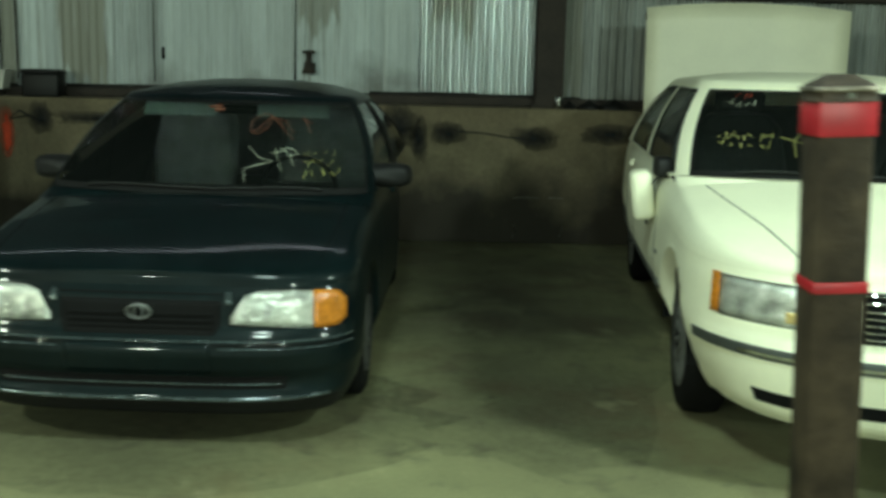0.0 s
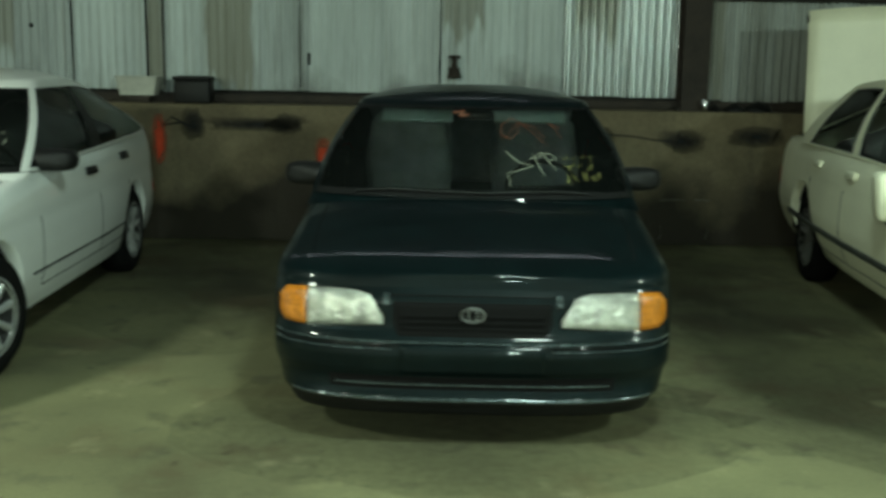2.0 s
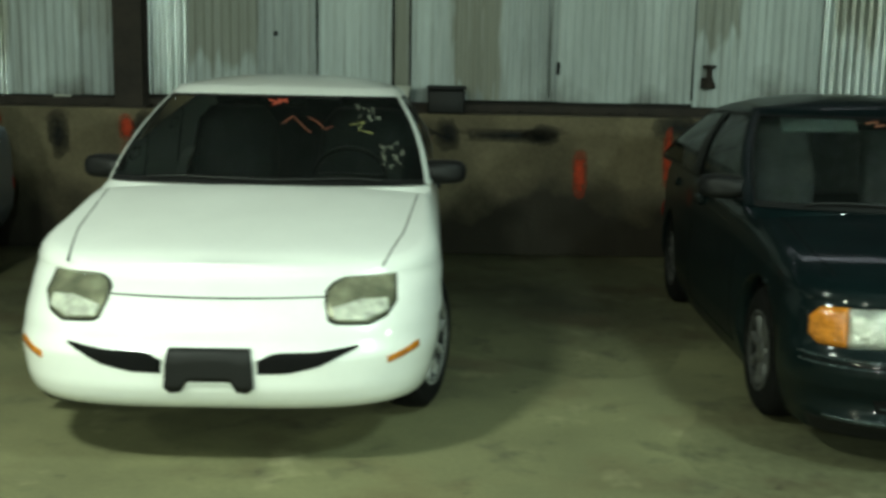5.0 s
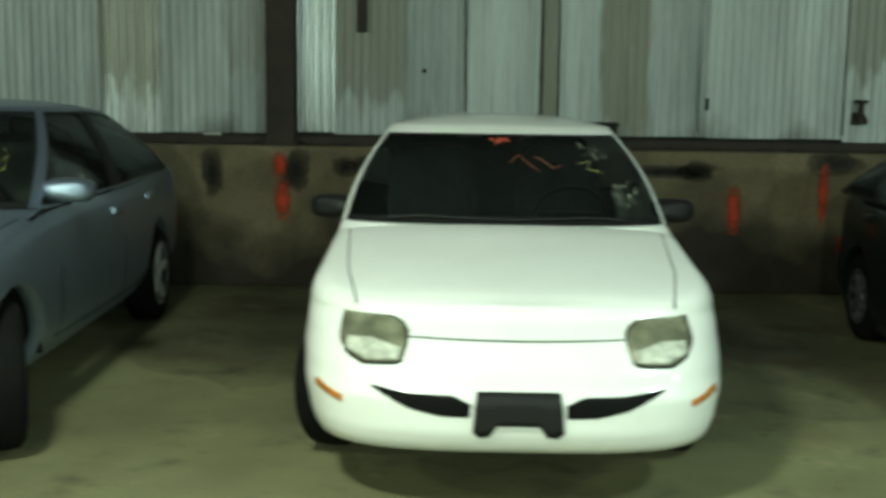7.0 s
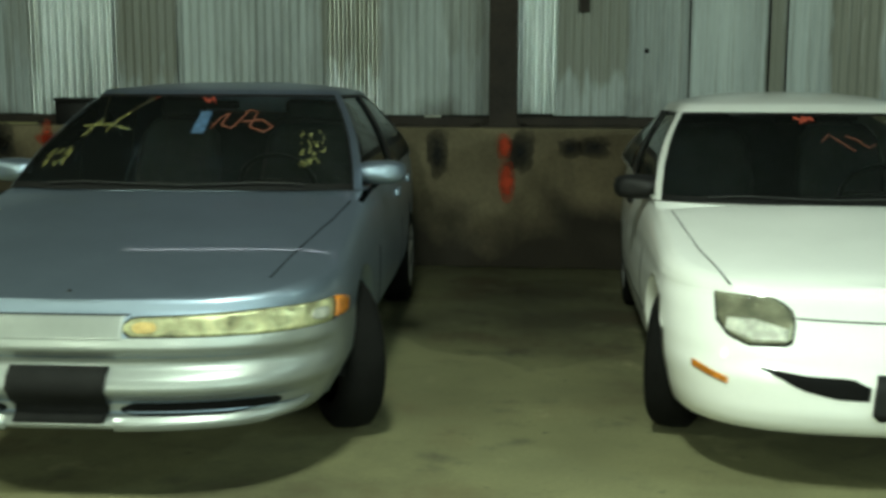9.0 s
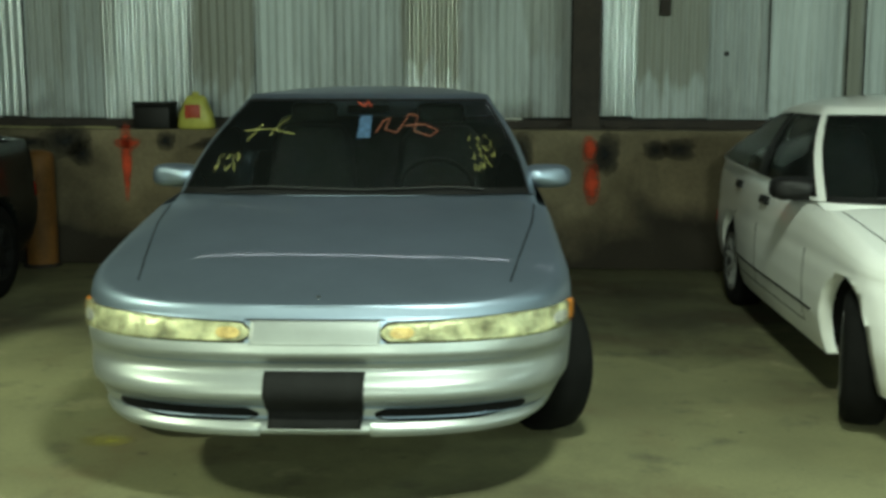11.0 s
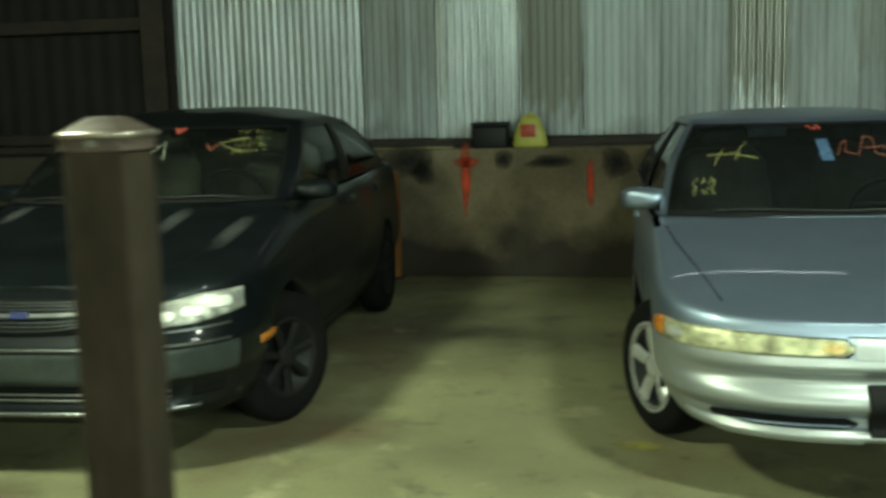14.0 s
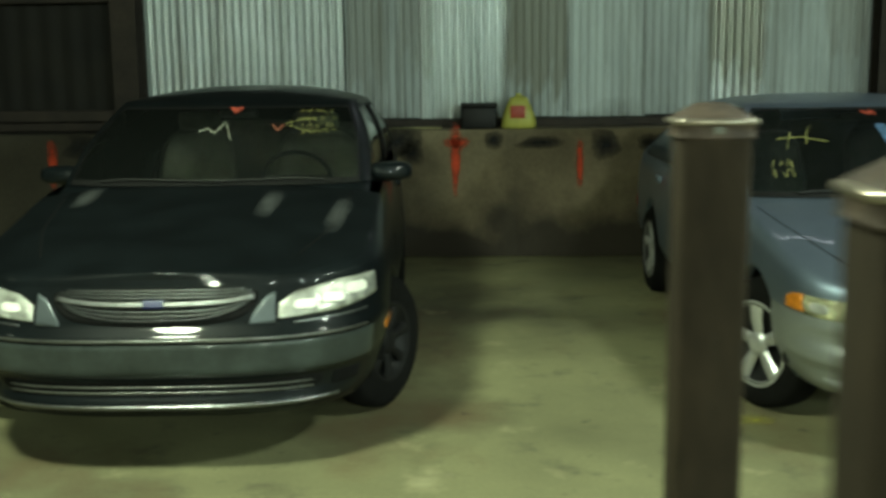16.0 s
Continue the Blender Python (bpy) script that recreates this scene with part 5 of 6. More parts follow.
c.face("air_slot", 0.20, 0.72, [(0, 0.320), (0.6, 0.318), (1, 0.330)], [(0, 0.366), (0.6, 0.368), (1, 0.362)], M_GAP, both=True, out=0.003, round_ends=0.08, nq=24)
for sg in (1, -1):
    c.face("slot_rim", sg * 0.19, sg * 0.78, [(0, 0.288), (0.7, 0.288), (1, 0.31)], [(0, 0.306), (0.7, 0.306), (1, 0.328)], P_PALE, out=0.012, nq=24)
c.face("plate_holder", -0.17, 0.165, [(0, 0.302), (1, 0.302)], 0.488, M_PLATE, out=0.016)
part("bonnet_emblem", tube([(-0.035, 0.16, 0.715), (-0.015, 0.155, 0.725), (0.0, 0.15, 0.735), (0.02, 0.155, 0.722), (0.04, 0.16, 0.718)], 0.006), M_CHROME, c.root)
c.bonnet_line([(-0.67, 0.30), (-0.74, 0.7), (-0.79, 1.0), (-0.82, 1.32)])
c.bonnet_line([(0.67, 0.30), (0.74, 0.7), (0.79, 1.0), (0.82, 1.32)])
c.scribble([[(-0.06, 0.95), (0.0, 0.90), (0.02, 0.96), (0.05, 0.90)]], M_INK_R, 0.006)
part("sticker", grid([[c.gx(-0.02 + 0.085 * i / 3, 0.52 + 0.26 * j / 3, 0.003) for i in range(4)] for j in range(4)]), M_INK_B, c.windshield, "blue paper sticker")
c.scribble([[(0.10, 0.58), (0.15, 0.72), (0.20, 0.76), (0.16, 0.62), (0.24, 0.58), (0.34, 0.80), (0.40, 0.78), (0.36, 0.60), (0.46, 0.54), (0.52, 0.60), (0.44, 0.68), (0.30, 0.66)]], M_INK_O, 0.004)
c.scribble([[(-0.80, 0.60), (-0.62, 0.62), (-0.44, 0.56)], [(-0.74, 0.48), (-0.70, 0.68)], [(-0.60, 0.54), (-0.58, 0.68), (-0.54, 0.76)]], M_INK_Y)
c.bars(-0.86, 0.30, 2, M_INK_Y, 11, w=0.16)
c.bars(0.70, 0.50, 4, M_INK_Y, 12, w=0.14, slant=0.3)
tail_lamps(c, 0.55, 0.63)

# blackish green saloon
car_dark = base_car("dark_saloon", "blackish green saloon with chrome grille bar and scribbled windscreen", SPEC_DARK, pose(-8.62, 3.16, 0, 0, 0, 2.8), (7, 0.024))
c = car_dark
c.mirrors(P_TEAL, (0.24, 0.10), y=1.65, z=1.10, out=0.16)
headlamp(c, 0.50, 0.870, [(0, 0.648), (0.5, 0.662), (1, 0.70)], [(0, 0.705), (0.12, 0.745), (0.5, 0.777), (1, 0.779)], M_REFLECT)
# white patches painted in for the glints on the lamp facets
for x0, x1, z0, z1 in ((0.555, 0.645, 0.676, 0.712), (0.665, 0.75, 0.688, 0.728), (0.755, 0.835, 0.712, 0.757)):
    c.face("bulb_or_glint", x0, x1, z0, z1, M_LAMP_GLINT, both=True, out=0.009, rim=0.004, round_ends=0.3, label="bright bulb bowl or painted glint in the lamp")
grille = c.face("grille", -0.415, 0.415, [(0, 0.725), (0.03, 0.700), (0.08, 0.672), (0.15, 0.652), (0.3, 0.638), (0.5, 0.630), (0.7, 0.638), (0.85, 0.652), (0.92, 0.672), (0.97, 0.700), (1, 0.725)],
                [(0, 0.756), (0.1, 0.764), (0.25, 0.771), (0.5, 0.775), (0.75, 0.771), (0.9, 0.764), (1, 0.756)], M_GAP, out=0.003, nq=30)[0]


def drooped(z, sag, k=8):
    """A table for a bar that hangs lower in its middle."""
    return [(i / k, z - sag * (1 - (2 * i / k - 1) ** 2)) for i in range(k + 1)]


for z, sag, half_ in ((0.694, 0.044, 0.345), (0.707, 0.041, 0.37), (0.719, 0.037, 0.385), (0.748, 0.014, 0.40), (0.757, 0.009, 0.39), (0.765, 0.004, 0.36)):
    c.face("grille_bar", -half_, half_, drooped(z - 0.003, sag), drooped(z + 0.003, sag), M_DIMBAR, grille, out=0.012, rim=0.01, nq=24)
c.face("chrome_bar", -0.40, 0.40, drooped(0.726, 0.026), drooped(0.742, 0.026), M_GREYCHROME, grille, out=0.018, rim=0.014, nq=24)
c.face("badge", -0.04, 0.04, 0.694, 0.722, M_BADGE, grille, out=0.026)
c.face("fascia_corner", 0.385, 0.485, 0.632, [(0, 0.648), (0.35, 0.70), (0.6, 0.735), (1, 0.752)], M_GREYPIECE, both=True, out=0.006, label="pale grey corner beside the grille")
c.face("bumper_cover", -0.86, 0.86, 0.425, 0.562, P_DUSTY, out=0.002, nq=40, rim=0.004, label="dusty dark grey bumper skin")
c.face("bumper_groove", -0.84, 0.84, 0.578, 0.586, M_GREYCHROME, out=0.006)
c.face("bumper_strip", -0.84, 0.84, 0.565, 0.576, M_GAP, out=0.002)
slot = c.face("air_slot", -0.66, 0.66, [(0, 0.37), (0.08, 0.338), (0.92, 0.338), (1, 0.37)], 0.408, M_GAP, out=0.003)[0]
for z in (0.356, 0.38):
    c.face("slot_bar", -0.62, 0.62, z - 0.003, z + 0.003, M_GREYCHROME, slot, out=0.010)
c.face("lip_strip", -0.72, 0.72, 0.297, 0.306, M_GREYCHROME, out=0.006, rim=0.008, nq=40, label="bright lip under the air slot")
# thin highlight below the headlamp, built as a bright strip
c.face("lamp_highlight", 0.56, 0.84, [(0, 0.628), (1, 0.640)], [(0, 0.634), (1, 0.648)], M_GREYCHROME, both=True, out=0.004, rim=0.004, label="highlight under the headlamp made as a bright strip")
c.face("fog_pocket", 0.70, 0.80, 0.345, 0.40, M_GAP, both=True, out=0.003)
part("side_marker", c.patch(0.88, 0.985, 0.50, 0.537, 0.006, 8, 2, 0.008), M_AMBER, c.root)
part("side_marker", c.patch(-0.88, -0.985, 0.50, 0.537, 0.006, 8, 2, 0.008), M_AMBER, c.root)
c.bonnet_line([(-0.55, 0.36), (-0.66, 0.7), (-0.72, 1.22)])
c.bonnet_line([(0.55, 0.36), (0.66, 0.7), (0.72, 1.22)])
c.scribble([[(-0.02, 0.97), (0.06, 0.93), (0.02, 0.90)], [(0.0, 0.93), (0.08, 0.97)]], M_INK_R, 0.008)
c.scribble([[(0.36, 0.70), (0.40, 0.62), (0.44, 0.70)]], M_INK_O, 0.008)
c.scribble([[(0.46, 0.72), (0.58, 0.78), (0.70, 0.80)], [(0.48, 0.70), (0.64, 0.60)]], M_INK_Y)
c.bars(0.58, 0.90, 4, M_INK_Y, 13, w=0.28)
c.scribble([[(-0.20, 0.62), (-0.14, 0.66), (-0.08, 0.58), (-0.02, 0.76), (0.06, 0.5)]], M_INK_W, 0.0035)
tail_lamps(c, 0.66, 0.76)

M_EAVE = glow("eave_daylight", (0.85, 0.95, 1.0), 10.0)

# ---- marks and loose things along the concrete wall ----
M_BOLLARD = mat("faded_orange_paint", (0.27, 0.115, 0.025), 0.7, vary=0.35, scale=4)
M_JUG = mat("yellow_plastic", (0.52, 0.50, 0.10), 0.45, vary=0.2, scale=8)
M_JUGLABEL = mat("red_label", (0.5, 0.06, 0.03), 0.5, vary=0.25, scale=20)
M_CARD = mat("pale_card", (0.62, 0.62, 0.55), 0.8, vary=0.2, scale=6)
M_CABLE = mat("yellowish_cable", (0.35, 0.32, 0.15), 0.6, vary=0.2, scale=20)


def spray(name, colour, rim=1.45, core=0.75, most=0.92):
    """Sprayed paint that thins out towards the rim of its mark."""
    m = mat(name, colour, 0.85, vary=0.35, scale=9)
    nt = m.node_tree
    p = nt.nodes["Principled BSDF"]
    tc = nt.nodes.new("ShaderNodeTexCoord")
    mp = nt.nodes.new("ShaderNodeMapping")
    flat = "smear" in name
    mp.inputs["Location"].default_value = (-1, -1, 0) if flat else (-1, 0, -1)
    mp.inputs["Scale"].default_value = (2, 2, 0) if flat else (2, 0, 2)
    ln = nt.nodes.new("ShaderNodeVectorMath")
    ln.operation = "LENGTH"
    ns = nt.nodes.new("ShaderNodeTexNoise")
    ns.inputs["Scale"].default_value = 22
    ns.inputs["Detail"].default_value = 5
    ad = nt.nodes.new("ShaderNodeMath")
    ad.operation = "MULTIPLY_ADD"
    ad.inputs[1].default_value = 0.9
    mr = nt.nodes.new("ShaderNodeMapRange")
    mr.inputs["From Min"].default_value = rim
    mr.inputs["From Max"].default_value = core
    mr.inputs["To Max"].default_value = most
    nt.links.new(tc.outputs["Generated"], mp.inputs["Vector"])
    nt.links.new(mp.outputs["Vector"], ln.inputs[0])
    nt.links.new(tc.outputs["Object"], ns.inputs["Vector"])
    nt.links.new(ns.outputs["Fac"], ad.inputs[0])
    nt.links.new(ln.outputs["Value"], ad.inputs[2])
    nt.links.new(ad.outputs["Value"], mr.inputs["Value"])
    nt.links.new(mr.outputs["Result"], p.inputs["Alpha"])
    return m


M_ORANGE = spray("orange_spray", (0.76, 0.085, 0.028), 1.68, 0.68, 0.95)
M_SOOT = spray("black_spray", (0.012, 0.012, 0.012), 1.72, 0.5, 0.95)
M_SMEAR_FLOOR = spray("yellow_smear", (0.45, 0.40, 0.06), 1.4, 0.7, 0.55)


def mark(name, x, z, w, h, material, label, seed, ragged=0.25, tip=1.0, lift=0.003):
    """A sprayed mark on the concrete: an uneven blot w wide and h high; tip: width at its foot."""
    rnd = random.Random(seed)
    ph = seed * 1.7
    x += 0.02 + 0.11 * min(1.0, max(0.0, (x + 2.5) / 4.5))
    n = 28
    bm = bmesh.new()
    ring = []
    for i in range(n):
        t = 2 * math.pi * i / n
        k = 1 + rnd.uniform(-ragged, ragged) * 0.45 + ragged * (0.5 * math.sin(2 * t + ph) + 0.35 * math.sin(3 * t + 2.3 * ph))
        cz = math.copysign(abs(math.sin(t)) ** 0.7, math.sin(t))
        cx = math.copysign(abs(math.cos(t)) ** 0.7, math.cos(t))
        wide = w / 2 * (tip + (1 - tip) * (cz + 1) / 2)
        ring.append((x + cx * wide * k, Y_BAR - lift, z + cz * h / 2 * (1 + rnd.uniform(-ragged, ragged) * 0.4)))
    front = [bm.verts.new(p) for p in ring]
    bm.faces.new(front)
    ob = part(name, bm, material, barrier, label, smooth=False)
    return ob


for i, (x, z, w, h, tip) in enumerate(((-1.53, 0.84, 0.10, 0.38, 0.8), (-0.21, 0.68, 0.10, 0.36, 1.2), (0.48, 0.80, 0.085, 0.44, 0.6), (-3.79, 0.98, 0.09, 0.2, 1.0),
                                         (-3.76, 0.70, 0.115, 0.30, 0.9), (-4.81, 1.03, 0.08, 0.10, 1.0), (-7.60, 0.85, 0.11, 0.58, 0.25), (-7.585, 1.01, 0.2, 0.09, 0.6),
                                         (-6.51, 0.82, 0.07, 0.38, 0.6), (-11.2, 0.85, 0.1, 0.4, 0.5))):
    mark("spray_mark", x, z, w * 1.25, h * 1.12, M_ORANGE, "bright orange sprayed stripe", 20 + i, 0.2, tip, 0.005)
for i, (x, z, w, h) in enumerate(((2.0, 0.91, 0.2, 0.15), (2.74, 0.88, 0.28, 0.16), (3.36, 0.93, 0.4, 0.13), (1.6, 0.95, 0.22, 0.3), (1.78, 0.85, 0.1, 0.3), (-1.26, 0.97, 0.16, 0.2), (-0.75, 0.97, 0.75, 0.09),
                                   (-0.5, 0.98, 0.2, 0.13), (0.55, 1.05, 0.3, 0.16), (-4.32, 0.93, 0.16, 0.30), (-3.65, 0.95, 0.17, 0.26), (-3.26, 0.97, 0.14, 0.13), (-3.07, 0.98, 0.2, 0.14), (-2.4, 0.99, 0.4, 0.12),
                                   (-8.12, 1.03, 0.32, 0.22), (-7.97, 0.93, 0.14, 0.18), (-8.45, 1.02, 0.3, 0.08), (-7.26, 1.03, 0.15, 0.12), (-6.85, 1.01, 0.26, 0.09), (-6.30, 0.99, 0.18, 0.2), (-5.9, 1.0, 0.2, 0.12), (-10.9, 1.0, 0.3, 0.16))):
    mark("black_smudge", x, z, w * 1.3, h * 1.3, M_SOOT, "black sprayed smudge", 60 + i, 0.4, 1.0)
part("scrawl", tube([(2.23, Y_BAR - 0.002, 0.93), (2.43, Y_BAR - 0.002, 0.92), (2.63, Y_BAR - 0.002, 0.89), (2.78, Y_BAR - 0.002, 0.88)], 0.007), M_BLACK, barrier)
part("scrawl", tube([(-1.30, Y_BAR - 0.002, 0.98), (-1.46, Y_BAR - 0.002, 0.95), (-1.38, Y_BAR - 0.002, 1.02), (-1.2, Y_BAR - 0.002, 0.93)], 0.009), M_BLACK, barrier)


def black_box(x, w=0.33):
    b = thing("toolbox", "black plastic toolbox on the concrete ledge", "box", pose(x, 8.60, Z_BAR), "ledge boxes")
    part("case", box(-w / 2, w / 2, -0.1, 0.1, 0.0, 0.19, 0.015), M_BLACK, b)
    part("lid", box(-w / 2 - 0.008, w / 2 + 0.008, -0.108, 0.108, 0.19, 0.225, 0.012), M_BLACK, b)


black_box(-7.37, 0.31)
black_box(-1.22, 0.30)
tray = thing("plastic_tub", "pale plastic tub on the concrete ledge", "tub", pose(-1.68, 8.62, Z_BAR))
rows = [[(a * k, b * k * 0.6, z) for a, b in ((-1, -0.9), (-0.9, -1), (0.9, -1), (1, -0.9), (1, 0.9), (0.9, 1), (-0.9, 1), (-1, 0.9))] for z, k in ((0.06, 0.02), (0.06, 0.14), (0.2, 0.17), (0.215, 0.18), (0.215, 0.165), (0.08, 0.13))]
part("shell", grid(rows, close=True), M_CARD, tray, smooth=False)
part("foot", box(-0.1, 0.1, -0.06, 0.06, 0.0, 0.062, 0.008), M_RUST, tray)
jug = thing("yellow_jug", "yellow plastic jug with a red label on the ledge", "jug", pose(-7.02, 8.60, Z_BAR))
prof = [(0.0, 0.02, 0.02), (0.0, 0.14, 0.07), (0.02, 0.155, 0.08), (0.12, 0.138, 0.078), (0.19, 0.108, 0.07), (0.25, 0.085, 0.06), (0.272, 0.07, 0.045), (0.28, 0.03, 0.025)]
rows = []
for z, a, b in prof:
    rows.append([(a * math.copysign(abs(math.cos(t)) ** 0.6, math.cos(t)), b * math.copysign(abs(math.sin(t)) ** 0.6, math.sin(t)), z) for t in [2 * math.pi * i / 24 for i in range(24)]])
part("bottle", grid(rows, close=True), M_JUG, jug)
part("cap", lathe([(0.28, 0.0), (0.28, 0.028), (0.305, 0.028), (0.305, 0.0)], 16, "z"), M_JUG, jug)
part("label", box(-0.075, 0.055, -0.084, -0.07, 0.09, 0.20, 0.01), M_JUGLABEL, jug, "red printed label")
valve = thing("wall_valve", "dark rusted valve fitting fixed to the metal sheets", "valve", pose(0.955, 8.79, 1.37))
part("back_plate", box(-0.05, 0.05, 0.05, 0.075, 0.0, 0.09, 0.006), M_RUST, valve, smooth=False)
part("base", lathe([(0.0, 0.0), (0.0, 0.058), (0.03, 0.056), (0.065, 0.036), (0.08, 0.03)], 18, "z"), M_RUST, valve)
part("stem", lathe([(0.07, 0.026), (0.17, 0.024)], 14, "z"), M_RUST, valve)
part("hand_wheel", lathe([(0.165, 0.0), (0.165, 0.05), (0.178, 0.056), (0.19, 0.05), (0.193, 0.0)], 18, "z"), M_RUST, valve)
bol = thing("orange_pipe_bollard", "faded orange round pipe bollard beside the concrete wall", "bollard", pose(-8.27, 8.31, 0))
part("pipe", lathe([(0.0, 0.125), (0.90, 0.125), (0.94, 0.11), (0.96, 0.06), (0.965, 0.0)], 28, "z"), M_BOLLARD, bol)
part("foot_ring", lathe([(0.0, 0.15), (0.02, 0.15), (0.03, 0.126)], 28, "z"), M_RUST, bol)
card = thing("paper_scrap", "small white paper scrap on the steel sill", "paper", pose(-4.38, 8.80, Z_BAR + 0.076, 4, 0, 12))
part("sheet", box(-0.07, 0.07, -0.03, 0.03, 0.0, 0.012, 0.003), M_CARD, card)
cable = thing("loose_cable", "thin yellowish cable lying along the concrete ledge", "cable")
part("run", tube([(-10.2 + 0.25 * i, 8.54 + 0.03 * math.sin(i * 1.3), Z_BAR + 0.010 + (0.0 if i % 3 else 0.004)) for i in range(11)], 0.009), M_CABLE, cable)
# clutter of leaves and grit along the sill
rnd = random.Random(5)
bm = bmesh.new()
for i in range(420):
    x, y = rnd.uniform(-10.3, 4.5), rnd.uniform(8.68, 8.78)
    s_, z_ = rnd.uniform(0.008, 0.03), Z_BAR + 0.002
    a = rnd.uniform(0, 3.14)
    p = [bm.verts.new((x + s_ * math.cos(a + k * 2.1), y + s_ * 0.7 * math.sin(a + k * 2.1), z_ + rnd.uniform(0, s_))) for k in range(3)] + [bm.verts.new((x, y, z_ + s_ * 0.9))]
    for q in ((0, 1, 3), (1, 2, 3), (2, 0, 3), (0, 2, 1)):
        bm.faces.new([p[k] for k in q])
tagged(part("ledge_debris", bm, M_RUST, None, smooth=False), "brown grit and leaf litter along the wall ledge", "debris", kind="stuff")

# scraped edges of old patches low on the concrete
M_SCRAPE = mat("scraped_concrete", (0.16, 0.15, 0.12), 0.9, vary=0.4, scale=20, bump=0.3)
for pts in ([(2.70, 0.385), (2.80, 0.392), (2.92, 0.388)], [(2.99, 0.392), (3.12, 0.39)], [(2.71, 0.16), (2.73, 0.10), (2.70, 0.05)], [(3.11, 0.22), (3.12, 0.12), (3.10, 0.06)]):
    part("scrape", tube([(px, Y_BAR - 0.001, pz) for px, pz in pts], 0.006, 5), M_SCRAPE, barrier)


def rag(x, y, w, h, seed):
    """A crumpled dark cloth on the ledge."""
    rnd = random.Random(seed)
    r = thing("rag", "crumpled dark oily rag on the concrete ledge", "rag", pose(x, y, Z_BAR), "ledge rags")
    rows = []
    for i in range(6):
        k = i / 5
        rows.append([((w * math.cos(a) * (1 - k ** 2) + 0.01) * rnd.uniform(0.8, 1.15), (0.09 * math.sin(a) * (1 - k ** 2) + 0.006) * rnd.uniform(0.8, 1.15), h * k * rnd.uniform(0.85, 1.1)) for a in [2 * math.pi * q / 14 for q in range(14)]])
    part("cloth", grid(rows, close=True), M_BLACK, r)


for x, w, h, seed in ((3.32, 0.10, 0.07, 1), (3.52, 0.12, 0.09, 2), (3.15, 0.06, 0.06, 3)):
    rag(x, 8.60, w, h, seed)
can = thing("tin_can", "small bright tin can on the concrete ledge", "can", pose(3.06, 8.55, Z_BAR))
part("body", lathe([(0.0, 0.0), (0.0, 0.03), (0.004, 0.033), (0.10, 0.033), (0.104, 0.03), (0.104, 0.0)], 20, "z"), M_CHROME, can)

# girts on the wall
for x0, x1, z0, z1, nm in ((3.13, X1, 2.07, 2.22, "girt"), (X0, -10.68, 2.28, 2.40, "girt"), (X0, -10.68, 1.22, 1.32, "girt")):
    tagged(part(nm, box(x0, x1, Y_SHEET - 0.14, Y_SHEET - 0.02, z0, z1, 0.006), M_RUST, None, smooth=False), "dark rusted steel girt across the wall sheets", "beam", kind="structure")
# dark post strips beside the sheets and a hanging bracket
part("wall_bracket", box(-3.18, -3.10, Y_SHEET - 0.05, Y_SHEET - 0.01, 2.06, 2.6, 0.004), M_RUST, wall_north, smooth=False)
part("slit", box(-0.30, -0.275, Y_SHEET - 0.014, Y_SHEET - 0.008, 1.46, 1.56), M_GAP, wall_north, smooth=False)
part("small_hole", lathe([(Y_SHEET - 0.013, 0.0), (Y_SHEET - 0.013, 0.02), (Y_SHEET - 0.008, 0.02)], 10, "y"), M_GAP, wall_north).location = (-2.63, 0, 1.75)

# joints and cracks of the floor
for pts in ([(-8.1, 2.9), (-7.7, 2.75), (-7.2, 2.62), (-6.7, 2.55), (-6.1, 2.5)], [(-5.1, 2.9), (-4.4, 2.62), (-3.9, 2.42), (-3.2, 2.3)], [(-5.35, 2.0), (-5.3, 2.9), (-5.28, 3.6)], [(-7.0, 1.4), (-6.2, 1.9)]):
    bm = bmesh.new()
    dense = []
    rnd = random.Random(int(pts[0][0] * 100))
    for (a, b), (cx, d) in zip(pts, pts[1:]):
        for i in range(6):
            t = i / 6
            dense.append((a + (cx - a) * t + rnd.uniform(-0.01, 0.01), b + (d - b) * t + rnd.uniform(-0.012, 0.012)))
    grid([[(x, y - 0.004, 0.0015) for x, y in dense], [(x, y + 0.004, 0.0015) for x, y in dense]], bm)
    part("crack", bm, M_GAP, floor, smooth=False)
bm = bmesh.new()
bm.faces.new([bm.verts.new((-6.05 + 0.13 * math.cos(t * math.pi / 10) + 0.03 * math.sin(t * 1.9), 3.95 + 0.09 * math.sin(t * math.pi / 10), 0.002)) for t in range(20)])
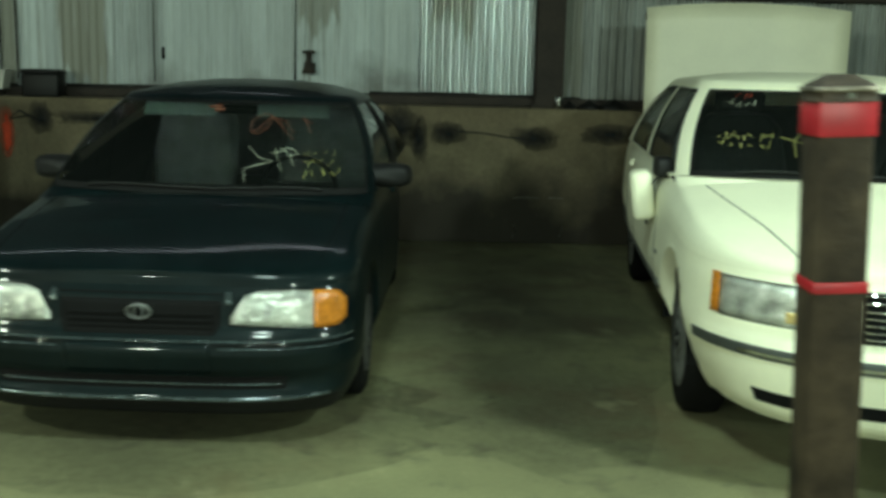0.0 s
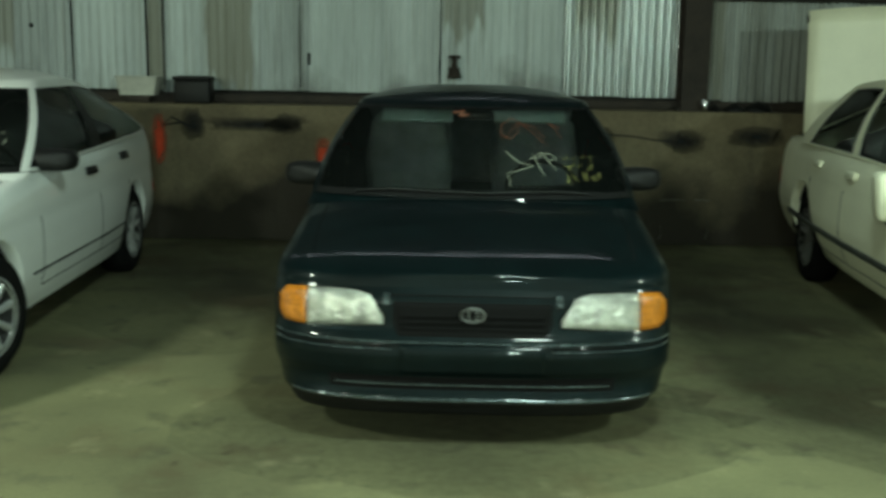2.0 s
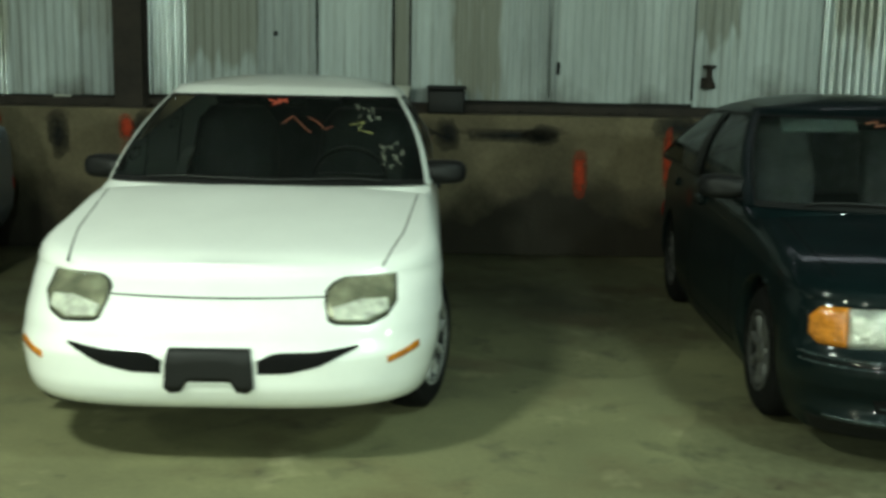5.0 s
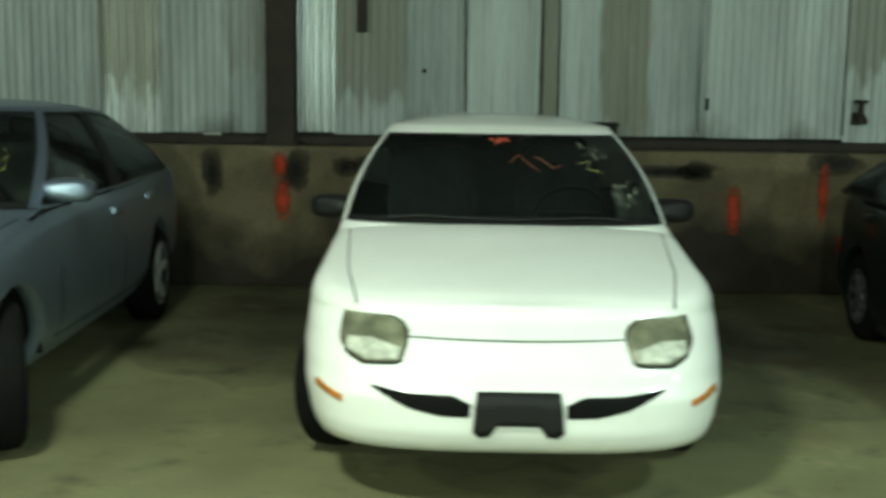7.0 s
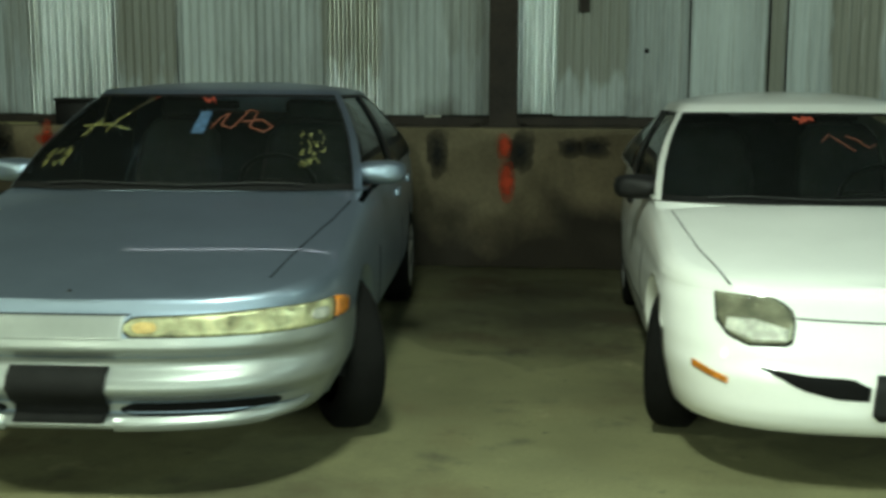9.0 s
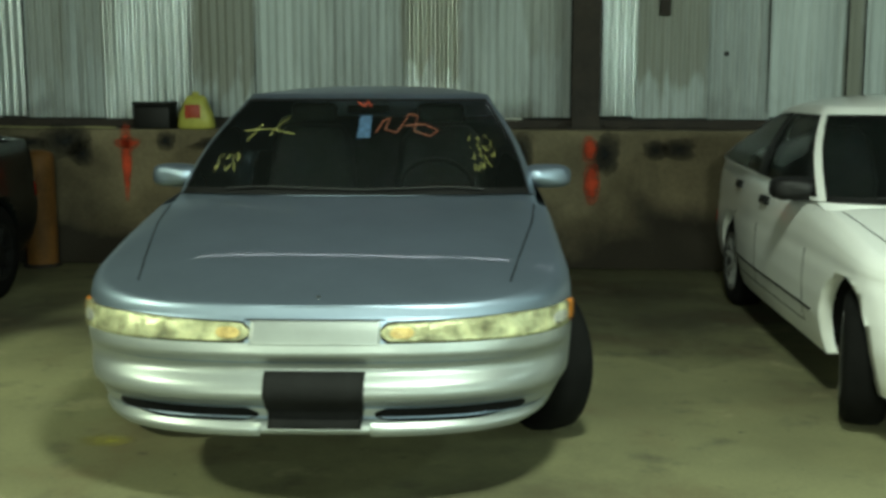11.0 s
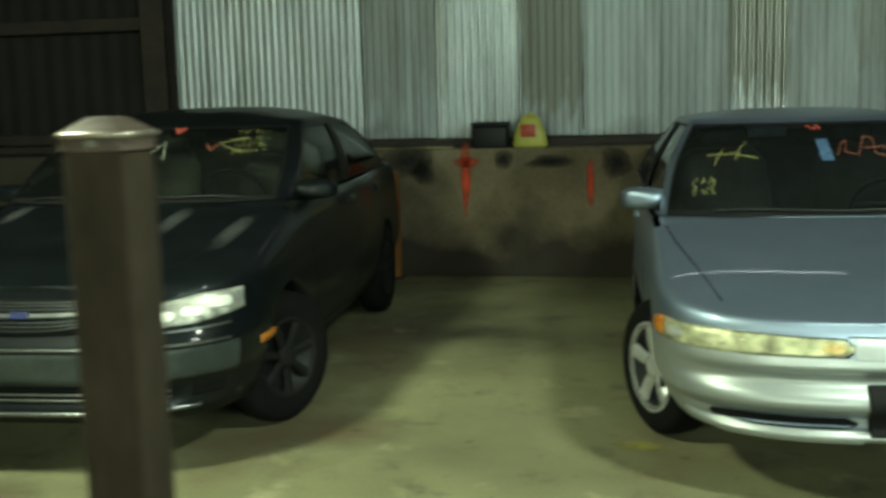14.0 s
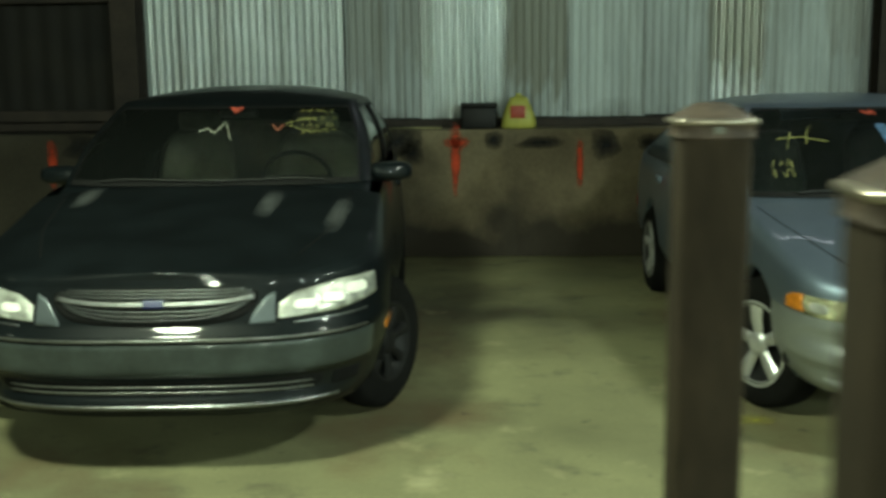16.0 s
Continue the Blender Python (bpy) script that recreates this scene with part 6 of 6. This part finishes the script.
part("paint_smear", bm, M_SMEAR_FLOOR, floor, "faint yellow paint smear", smooth=False)

# daylight slit under the eaves, in uneven lengths, thinner over the green car
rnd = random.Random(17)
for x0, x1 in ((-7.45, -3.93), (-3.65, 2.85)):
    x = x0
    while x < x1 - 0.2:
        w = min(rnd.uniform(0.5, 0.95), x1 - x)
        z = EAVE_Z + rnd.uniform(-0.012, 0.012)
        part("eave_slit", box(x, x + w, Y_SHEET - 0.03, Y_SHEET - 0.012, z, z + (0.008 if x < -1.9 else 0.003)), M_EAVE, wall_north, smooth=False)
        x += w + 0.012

# oily patches of concrete, the shade between and under the cars painted into them
M_OIL_SHADE = spray("oil_shade_smear", (0.022, 0.02, 0.013), 1.75, 0.2, 0.6)
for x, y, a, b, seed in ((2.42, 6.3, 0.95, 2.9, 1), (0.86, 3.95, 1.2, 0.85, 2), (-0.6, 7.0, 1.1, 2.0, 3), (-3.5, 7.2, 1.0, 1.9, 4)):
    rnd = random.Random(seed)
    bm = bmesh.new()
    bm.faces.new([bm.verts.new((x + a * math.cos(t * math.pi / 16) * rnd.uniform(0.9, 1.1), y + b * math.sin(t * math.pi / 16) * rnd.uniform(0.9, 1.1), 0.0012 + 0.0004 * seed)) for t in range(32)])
    part("oil_and_shade", bm, M_OIL_SHADE, floor, "oily patch of concrete with shade of the cars painted in", smooth=False)

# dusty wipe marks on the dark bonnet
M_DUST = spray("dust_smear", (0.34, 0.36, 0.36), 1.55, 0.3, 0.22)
c = car_dark
inv = c.root.matrix_world.inverted()
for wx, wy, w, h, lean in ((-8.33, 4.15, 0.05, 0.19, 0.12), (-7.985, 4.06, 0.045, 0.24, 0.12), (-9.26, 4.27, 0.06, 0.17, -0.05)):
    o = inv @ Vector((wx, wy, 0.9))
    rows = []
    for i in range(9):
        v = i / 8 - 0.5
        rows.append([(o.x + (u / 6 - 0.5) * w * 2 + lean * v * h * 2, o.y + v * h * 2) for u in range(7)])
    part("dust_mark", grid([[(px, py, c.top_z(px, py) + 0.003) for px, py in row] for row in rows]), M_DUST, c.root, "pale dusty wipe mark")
